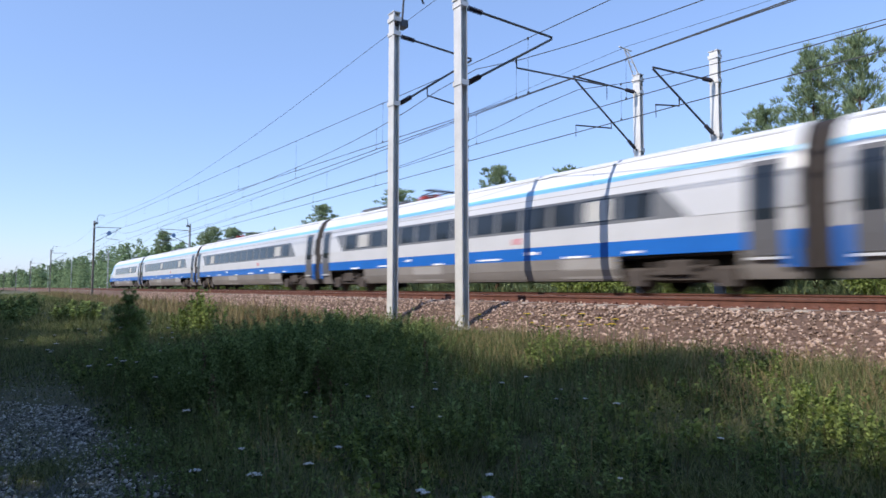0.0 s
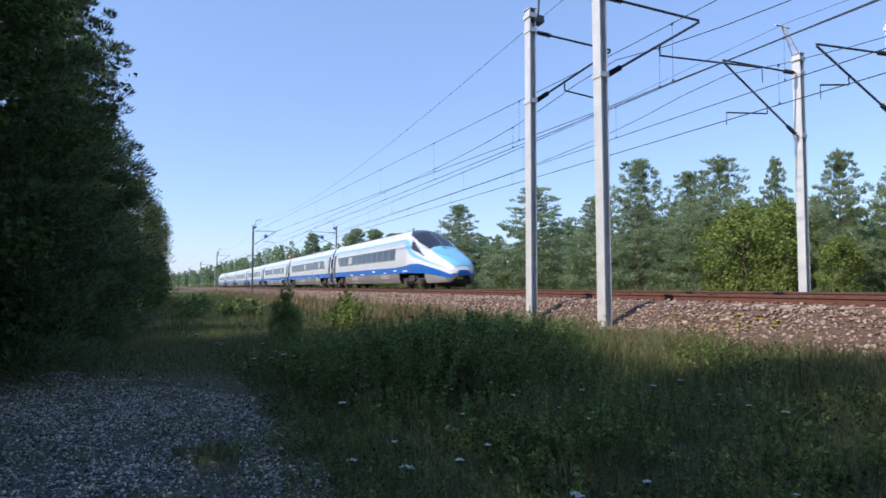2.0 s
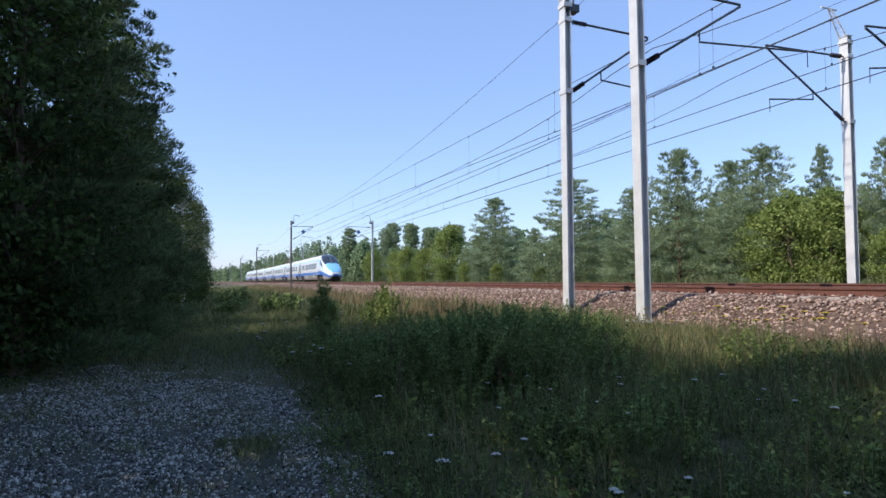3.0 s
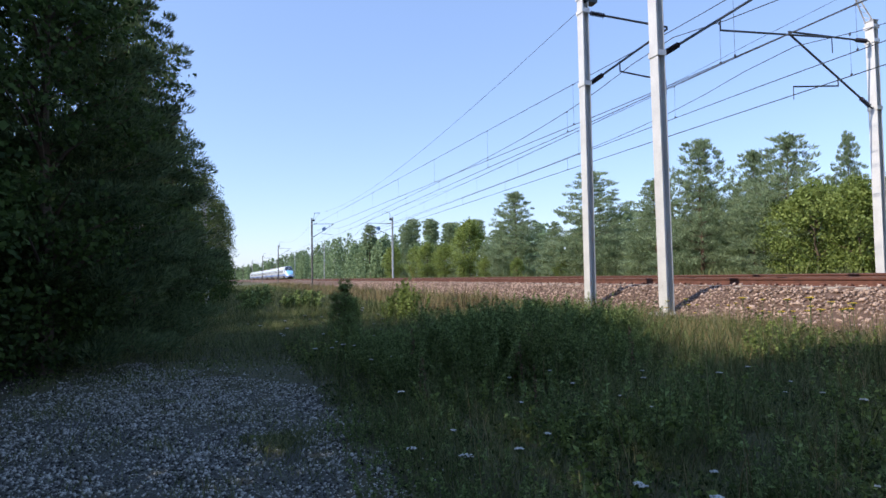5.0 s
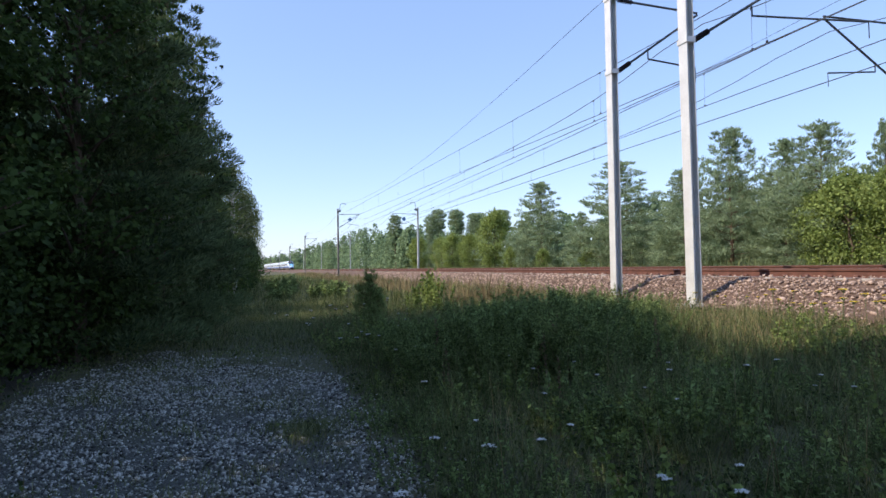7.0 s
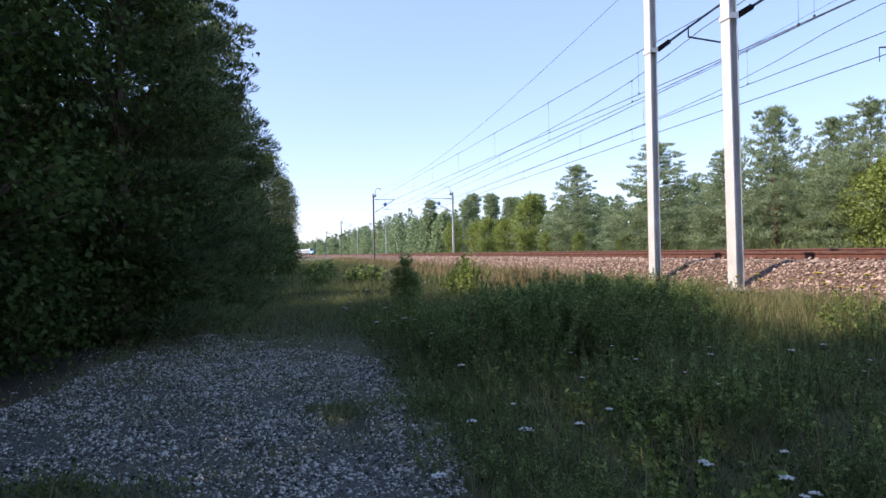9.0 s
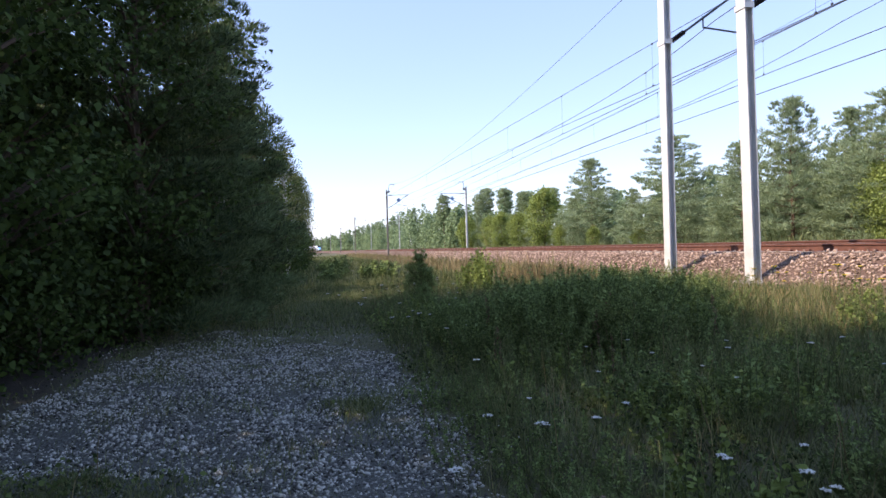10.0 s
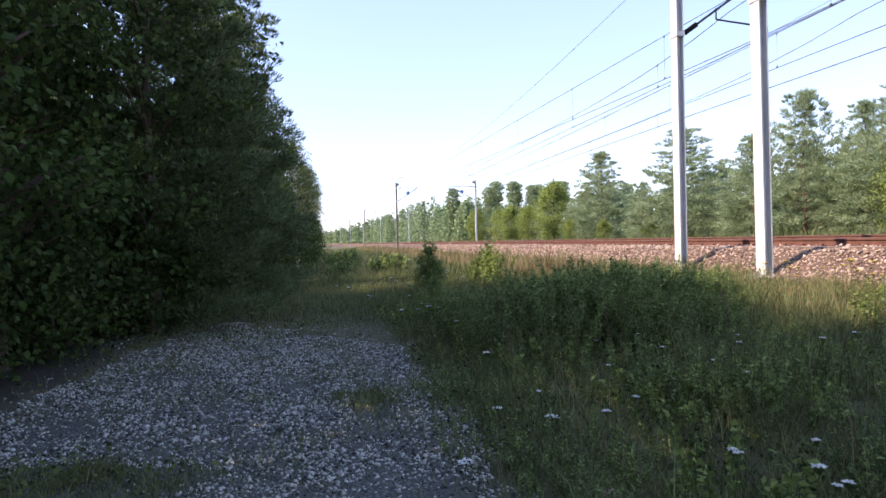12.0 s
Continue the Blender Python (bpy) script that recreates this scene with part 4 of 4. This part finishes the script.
spot_list += [(33.0 + rng_p.uniform(-1.5, 1.5), 20.0 + 7.5 * i, rng_p.uniform(4.4, 5.4), 2.4) for i in range(6)]
spot_list += [(26.5 + rng_p.uniform(-1, 2), 76 + 5.5 * i, rng_p.uniform(4.2, 6.2), 2.3) for i in range(8)]
for i, (x, y, h, r) in enumerate(spot_list):
    p = PINES[i % 4]
    m = pose(x, y, gz(x, y) - 0.03, 0, 0, rng_p.uniform(0, 360)) @ Matrix.Diagonal((r / 3.5, r / 3.5, h / 9.5, 1))
    ob = p if i < 4 else copy_thing(p, m)
    ob.matrix_basis = m
green_a = broadleaf(41, 5.2, 2.0, 7000, 0.165, leaf_bright, bark, "broadleaf_tree", "bright green young broadleaved tree behind the tracks", clumps=110)
put(green_a, [(24.6, 22.6, 0.86), (24.8, 20.6, 0.84), (25.0, 24.4, 0.72), (24.2, 17.5, 0.5), (24.0, 14.5, 0.5), (24.0, 9.5, 0.7), (24.2, 62, 0.45), (25.5, 70, 1.25), (25, 78, 0.9), (24.5, 84, 0.95), (26, 95, 1.0), (24.0, 45.5, 0.35), (24.2, 54, 0.4), (24.5, 104, 1.0)], 6)
tall = pine(45, 12.0, 1.5, label="tall pine with a bare trunk and high crown", bare=0.55, flat=True, size=0.4, pads=3.0, whorl=0.8, k=18, thin=0.14, pad=0.5)
put(tall, [(24.6, 124, 0.82), (34, 132, 0.95), (36.5, 136, 1.0), (38, 128, 0.95), (40, 133, 1.0), (42, 128, 0.95), (44, 130, 0.95), (39, 118, 0.85), (45, 122, 0.9), (47, 124, 0.9)], 7)


def far_woods():
    """The forest that follows the line into the distance on both sides, joined."""
    rng = np.random.default_rng(50)
    cs, ss, outs = [], [], []
    spots = [(24 + 70 * rng.random() ** 2, 112 + 800 * rng.random() ** 1.4) for _ in range(900)]
    spots += [(rng.uniform(40, 75), rng.uniform(25, 115)) for _ in range(110)]
    spots += [(-6 - 50 * rng.random(), rng.uniform(85, 700)) for _ in range(300)]
    spots += [(rng.uniform(33, 60), rng.uniform(-12, 42)) for _ in range(80)]
    spots += [(rng.uniform(-9, -5.6), rng.uniform(-20, 13)) for _ in range(95)]
    spots += [(rng.uniform(-10, -5.0), rng.uniform(13, 90)) for _ in range(80)]
    spots += [(-10 - 24 * rng.random(), rng.uniform(-45, 90)) for _ in range(420)]
    for x, y in spots:
        h = rng.uniform(8.5, 11.5) if y > 150 or x < -10 else rng.uniform(4.2, 5.6) if y < 42 and x > 0 else rng.uniform(8.0, 9.0) if -2.0 < y < 3.4 else rng.uniform(11.6, 12.8) if y < 6.0 else rng.uniform(9.6, 11.0) if y < 13 else rng.uniform(6.0, 8.5)
        k = 260 if -10 < x < -5 and y < 20 else 170 if y < 300 else 45
        z = rng.uniform(0.02, 1, k) ** 0.8
        rr = 2.0 * (1 - z) ** 0.6 * np.sqrt(rng.uniform(0.2, 1, k)) + 0.2
        a = rng.uniform(0, 6.283, k)
        cs.append(np.stack([x + bend(y) + rr * np.cos(a), y + rr * np.sin(a), gz(x, 500) + z * h], 1))
        outs.append(np.stack([np.cos(a), np.sin(a), 0.3 + 0 * a], 1))
        ss.append(np.full(k, 0.42 if -10 < x < -5 and y < 20 else 0.5 if y < 300 else 1.2))
    c, s = np.concatenate(cs), np.concatenate(ss)[:, None]
    v, f = leafage(rng, c, s, s * 0.45, np.concatenate(outs), 0.0, 0.8)
    thing("forest", "mixed green forest lining the railway into the distance", "forest", kind="stuff", data=raw_mesh("forest", v, f, wood_mat))


far_woods()


def blades(name, label, n, place, height, width, material, seed, lean=0.45):
    """Grass: bent tapering blades, joined."""
    rng = np.random.default_rng(seed)
    base = np.array([place(rng) for _ in range(n)])
    a = rng.uniform(0, 6.283, n)
    h = height * rng.lognormal(0, 0.35, n) * np.array([max(0.4, 1.0 + 1.1 * noise.noise((p[0] * 1.5, p[1] * 1.5, seed))) * (0.45 if p[0] < 1.2 and p[1] < 13 else 1.0) for p in base])
    dx = np.stack([np.cos(a), np.sin(a), 0 * a], 1)
    b = rng.uniform(0, 6.283, n)
    tip = np.stack([np.cos(b), np.sin(b), 0 * b], 1) * (lean * h * rng.uniform(0.2, 1.3, n))[:, None]
    up = np.stack([0 * a, 0 * a, h], 1)
    w = dx * (width * rng.uniform(0.6, 1.4, n))[:, None]
    mid = base + up * 0.6 + tip * 0.35
    v = np.stack([base - w, base + w, mid - w * 0.7, mid + w * 0.7, base + up + tip], 1).reshape(-1, 3)
    i = 5 * np.arange(n)[:, None]
    f = np.concatenate([i + [0, 1, 3], i + [0, 3, 2], i + [2, 3, 4]])
    return thing(name, label, "grass", kind="stuff", data=raw_mesh(name, v, f, material))


def on_gravel(x, y):
    """The lane's gravel patch, which narrows to a tongue, with two worn-in islands of grass."""
    left = np.interp(y, [0, 7, 9.3, 11.3, 13.2], [-2.95, -2.85, -2.7, -2.4, -1.9]) + 0.25 * noise.noise((y * 1.3, 1, 6))
    right = np.interp(y, [0, 5, 7.6, 9.5, 10.3, 11.5, 13.2], [1.0, 1.15, 1.1, 0.9, 0.1, -0.7, -1.9]) + 0.45 * noise.noise((y * 1.6, 3, 1))
    rough = 0.9 * noise.noise((x * 2.6, y * 2.6, 12))
    island = math.hypot((x + 1.6) / 0.9, (y - 4.4) / 0.5) + rough < 0.75 or math.hypot((x - 0.4) / 0.4, (y - 6.1) / 0.7) + rough < 0.7
    return left < x < right and not island


def meadow(rng):
    while True:
        y = 0.6 + 27 * rng.random() ** 1.7 if rng.random() < 0.92 else rng.uniform(-3.5, 0.8)
        x = rng.uniform(-3.2, 9.1)
        if on_gravel(x, y) and rng.random() > 0.03 + 1.3 * max(0, noise.noise((x * 1.3, y * 1.3, 8)) - 0.05):
            continue
        if 9.3 < y and -2.6 < x < 1.0 and rng.random() > (0.2 if y < 14 else 0.35):
            continue
        if x < -2.8 and rng.random() > 0.12:
            continue
        return (x, y, gz(x, y) - 0.02)


def dry(rng):
    x, y = 9.25 - 3.0 * rng.random() ** 1.2, -4 + 34 * rng.random() ** 1.3
    return (x, y, gz(x, y) - 0.02)


def long_meadow(rng):
    y = 24 + 130 * rng.random() ** 1.5
    x = rng.uniform(-3, 9.2)
    return (x, y, gz(x, y) - 0.02)


def far_verge(rng):
    y = -5 + 160 * rng.random() ** 1.2
    x = rng.uniform(19.0, 25.5)
    return (x, y, gz(x, y) - 0.02)


blades("meadow_grass", "uneven green meadow grass with dry stalks", 162000, meadow, 0.17, 0.0031, grass_mat, 60, 0.9)
blades("lane_grass", "short grass growing over the lane", 16000, lambda r: (r.uniform(-2.7, 1.6), 10.6 + 14 * r.random(), 0.0), 0.1, 0.005, grass_mat, 67, 0.9)
def on_island(rng):
    pick = rng.random()
    x, y = (-1.6 + 0.55 * rng.normal(), 4.4 + 0.3 * rng.normal()) if pick < 0.4 else (0.45 + 0.25 * rng.normal(), 6.1 + 0.5 * rng.normal()) if pick < 0.6 else (rng.uniform(-2.9, 1.2), rng.uniform(3, 12))
    return (x, y, gz(x, y) - 0.01)


blades("lane_grass", "short worn grass growing through the gravel", 12000, on_island, 0.1, 0.0025, grass_mat, 69, 1.0)
blades("dry_grass", "tan dry grass along the foot of the ballast", 17000, dry, 0.2, 0.005, straw_mat, 61)
blades("dry_grass", "scattered dry stalks in the meadow", 3500, meadow, 0.34, 0.0028, straw_mat, 66, 0.4)


def tall_tufts(rng):
    while True:
        x, y = rng.uniform(1.3, 7.2), 4.6 + 11 * rng.random()
        if noise.noise((x * 1.1, y * 1.1, 15)) > 0.05:
            return (x, y, gz(x, y) - 0.02)


blades("tall_grass", "tufts of tall green grass among the weeds", 13000, tall_tufts, 0.34, 0.003, grass_mat, 68, 0.55)
blades("distant_grass", "meadow grass farther along the lane", 34000, long_meadow, 0.24, 0.016, grass_mat, 62)
blades("distant_dry_grass", "sunlit dry grass beside the far ballast", 9000, lambda r: (r.uniform(6.0, 9.3), 20 + 114 * r.random() ** 1.4, 0.36), 0.36, 0.014, straw_mat, 65)
blades("far_verge_grass", "green verge grass behind the tracks", 16000, far_verge, 0.45, 0.025, grass_mat, 63)


def herb_layer(n, seed):
    """Small leaves of low herbs that cover the soil under the grass, in patches."""
    rng = np.random.default_rng(seed)
    c = []
    while len(c) < n:
        x, y, z = meadow(rng)
        d = noise.noise((x * 0.9, y * 0.9, 21))
        if d > -0.15 and not on_gravel(x, y):
            c.append((x, y, z + rng.uniform(0.02, 0.10 + 0.35 * max(0, d))))
    v, f = leafage(rng, np.array(c), 0.042, 0.015, None, 0.1, 0.7)
    thing("ground_herbs", "low leafy herbs covering the meadow soil", "plants", kind="stuff", data=raw_mesh("ground_herbs", v, f, herb_mat))


herb_layer(70000, 87)


def weed(seed, h, spread, stems, n, leaf, material, name, label, wide=0.2, fan=0.35):
    """A clump of leafy stems that fan out from their feet."""
    rng = np.random.default_rng(seed)
    t = thing(name, label, "plant", "wild plants of the verge")
    b, pts, outs = Build(), [], []
    for _ in range(stems):
        a, rr = rng.uniform(0, 6.283), spread * math.sqrt(rng.random())
        foot = Vector((rr * math.cos(a), rr * math.sin(a), -0.03))
        hh = h * rng.uniform(0.45, 1.1)
        top = foot + Vector((rng.normal(0, 0.14) * hh + fan * foot.x, rng.normal(0, 0.14) * hh + fan * foot.y, hh * (1 - 0.25 * fan * rr)))
        b.tube(foot, top, 0.005, 0.002, 4)
        for w in rng.uniform(0.12, 1.0, n):
            p = foot.lerp(top, w)
            pts.append(p)
            o = rng.uniform(0, 6.283)
            outs.append((math.cos(o), math.sin(o), 0.5))
    c, o = np.array(pts), np.array(outs)
    v, f = brush(rng, c, leaf, wide, o * np.array([0.7, 0.7, 1.5]), 0.6) if wide < 0.15 else leafage(rng, c, leaf, leaf * wide, 0.4 * o, -0.3, 1.0)
    tagged(part("stalk", b, stem_mat, t), kind="stuff")
    part("foliage", raw_mesh("foliage", v, f, material), None, t)
    return t


rng_w = np.random.default_rng(70)
W1 = weed(71, 1.0, 0.32, 52, 120, 0.045, weed_mat, "broom_bush", "dense dark green broom bush in the verge", 0.2, 1.3)
W2 = weed(72, 0.7, 0.45, 18, 36, 0.055, weed_mat, "leafy_weed", "knee-high leafy green weeds in the meadow", 0.22)
W3 = weed(73, 0.4, 0.35, 14, 26, 0.045, leaf_bright, "low_herb", "low bright green herbs among the grass", 0.4)
dock = mat("rusty_seed_heads", (0.16, 0.075, 0.045), 0.8, vary=0.4, scale=3, island=0.5, hue=(0.28, 0.17, 0.10))
W5 = weed(83, 0.75, 0.12, 4, 60, 0.03, dock, "dock_stalk", "reddish brown dry dock stalk among the weeds", 0.3)
put(W5, [(2.55, 8.0, 1.0), (3.3, 7.4, 0.9), (2.35, 9.0, 1.0), (3.9, 8.2, 1.1), (1.9, 6.8, 0.8), (4.6, 7.0, 1.0), (2.9, 6.1, 0.8)], 84)
W4 = weed(74, 1.25, 0.4, 14, 70, 0.075, leaf_bright, "sapling", "sunlit pale green sapling in the verge", 0.4)
clump = [(rng_w.uniform(1.9, 5.6), rng_w.uniform(7.4, 10.8), rng_w.uniform(0.6, 1.15)) for _ in range(30)]
clump += [(rng_w.uniform(3.0, 6.6), rng_w.uniform(10.0, 14.5), rng_w.uniform(0.45, 0.7)) for _ in range(18)]
clump += [(rng_w.uniform(5.0, 6.6), rng_w.uniform(9.2, 13.0), rng_w.uniform(0.5, 0.85)) for _ in range(12)]
put(W1, clump, 75)
put(W2, [(rng_w.uniform(1.0, 1.9), rng_w.uniform(2.6, 7.0), rng_w.uniform(0.3, 0.55)) for _ in range(26)] + [(rng_w.uniform(1.4, 5.4), rng_w.uniform(2.2, 15), rng_w.uniform(0.5, 0.95)) for _ in range(80)] + [(rng_w.uniform(5.4, 7.4), rng_w.uniform(2.2, 15), rng_w.uniform(0.3, 0.55)) for _ in range(24)] + [(rng_w.uniform(8.2, 9.2), y, 0.8) for y in (12.1, 12.6, 15.4, 16.1, 17.0, 19.0, 22.0)], 76)
put(W3, [(rng_w.uniform(1.2, 8.4), rng_w.uniform(2.2, 14), rng_w.uniform(0.7, 1.2)) for _ in range(55)] + [(2.6 + 1.1 * rng_w.random(), 4.5 + 0.9 * rng_w.random(), rng_w.uniform(0.6, 0.95)) for _ in range(9)], 77)
put(W4, [(4.6, 18.3, 1.05), (4.95, 18.5, 0.9), (4.3, 18.8, 0.75), (5.6, 2.5, 0.5), (5.9, 2.9, 0.45), (5.2, 2.0, 0.4), (1.9, 11.0, 0.55), (6.5, 14.0, 0.6), (7.2, 15.0, 0.6), (3.4, 9.2, 0.7), (5.7, 9.4, 0.6), (5.0, 8.0, 0.55), (4.4, 10.4, 0.7), (2.6, 8.4, 0.5)], 78)
put(weed(79, 0.9, 0.5, 22, 30, 0.2, weed_mat, "roadside_shrub", "dense low shrub beside the lane"), [(0.7, 31, 0.8), (1.2, 37, 0.9), (2.9, 33, 1.0), (3.3, 31, 0.9), (0.9, 46, 1.1), (2.0, 52, 1.1)], 80)
put(pine(81, 1.4, 0.5, "young_pine", "small young pine in the verge", 0.02, 3.0, 0.1, whorl=0.13, material=weed_mat, k=30, thin=0.07, pad=0.1), [(2.6, 16.2, 0.85), (2.0, 11.9, 0.5)], 82)


def umbel_flower(seed, h, r, name, label, material):
    """A stem with a flat head of small florets."""
    rng = np.random.default_rng(seed)
    t = thing(name, label, "flower", "wild flowers of the verge")
    top = Vector((rng.normal(0, 0.03), rng.normal(0, 0.03), h))
    s = Build().tube((0, 0, -0.03), top - Vector((0, 0, 0.03)), 0.004, 0.003, 5)
    head = Build()
    for _ in range(30):
        a, q = rng.uniform(0, 6.283), r * math.sqrt(rng.random())
        p = top + Vector((q * math.cos(a), q * math.sin(a), 0.008 - 0.12 * q * q / r + rng.normal(0, 0.0015)))
        s.tube(top - Vector((0, 0, 0.035)), p, 0.0015, n=3)
        head.grid([[p + Vector((math.cos(1.05 * i + a), math.sin(1.05 * i + a), 0)) * k * r * 0.2 + Vector((0, 0, z)) for i in range(5)] for k, z in ((0.8, -0.002), (1.0, 0.003))])
    part("stem", s, stem_mat, t)
    part("flower_head", head, material, t)
    return t


F1 = umbel_flower(90, 0.45, 0.03, "white_wildflower", "flat white umbel flower on a thin stem", umbel_white)
F2 = umbel_flower(91, 0.22, 0.062, "white_wildflower", "broad white umbel flower low over the gravel edge", umbel_white)
put(F2, [(0.8, 3.94, 0.75), (1.61, 4.57, 0.85), (1.3, 5.0, 0.7)], 92)
fl = [(1.95, 3.02, 0.9), (2.05, 2.95, 0.9), (3.23, 5.91, 0.9), (2.5, 3.1, 0.85), (2.3, 2.7, 0.8)]
fl += [(rng_w.uniform(1.3, 5.5), rng_w.uniform(2.4, 9), rng_w.uniform(0.6, 1.1)) for _ in range(30)]
fl += [(rng_w.uniform(0.2, 3.5), rng_w.uniform(9, 18), rng_w.uniform(0.9, 1.4)) for _ in range(30)]
put(F1, fl, 93)
F3 = umbel_flower(94, 0.5, 0.05, "yellow_wildflower", "small yellow flower at the foot of the ballast", petal_yellow)
put(F3, [(rng_w.uniform(7.9, 9.0), rng_w.uniform(6.5, 11.8), rng_w.uniform(0.7, 1.3)) for _ in range(26)], 95)


bk = Build().box(0, 0, 0, 0.14, 0.11, 0.06, 0.012)
bk.v = [(x + 0.012 * noise.noise((x * 30, y * 30, z * 30)), y + 0.012 * noise.noise((y * 30, x * 30, 5)), z) for x, y, z in bk.v]
thing("broken_brick", "chipped pinkish broken brick lying in the grass", "brick", m=pose(1.5, 3.44, gz(1.5, 3.44), 0, 6, 25), data=bk.mesh("broken_brick", mat("pink_brick", (0.40, 0.26, 0.21), 0.9, vary=0.3, scale=20, bump=0.5)))


def lane_gravel(rng):
    while True:
        x, y = rng.uniform(-3.2, 1.7), (1.2 + 12 * rng.random() ** 1.5) if rng.random() < 0.85 else rng.uniform(-4.0, 1.3)
        if (on_gravel(x, y) and rng.random() < 0.7 + 0.9 * noise.noise((x * 1.2, y * 1.2, 31))) or rng.random() < 0.05:
            return (x, y, gz(x, y) + rng.uniform(-0.006, 0.008))


thing("lane_gravel", "loose pale grey gravel on the lane", "gravel", kind="stuff", data=stones(58000, lane_gravel, 0.0135, gravel, "lane_gravel", 96))


def motions():
    """The express train runs away along the far track at a steady speed."""
    for car, offset, turn in CARS:
        rows = []
        for k in range(25):
            t = 0.5 * k
            y = TRAIN_START + offset + TRAIN_SPEED * t
            slope = math.degrees(math.atan2(bend(y) - bend(y - 2), 2))
            rows.append((t, pose(FAR + bend(y), y, RAIL, 0, 0, turn - slope)))
        walk(car, rows)


motions()
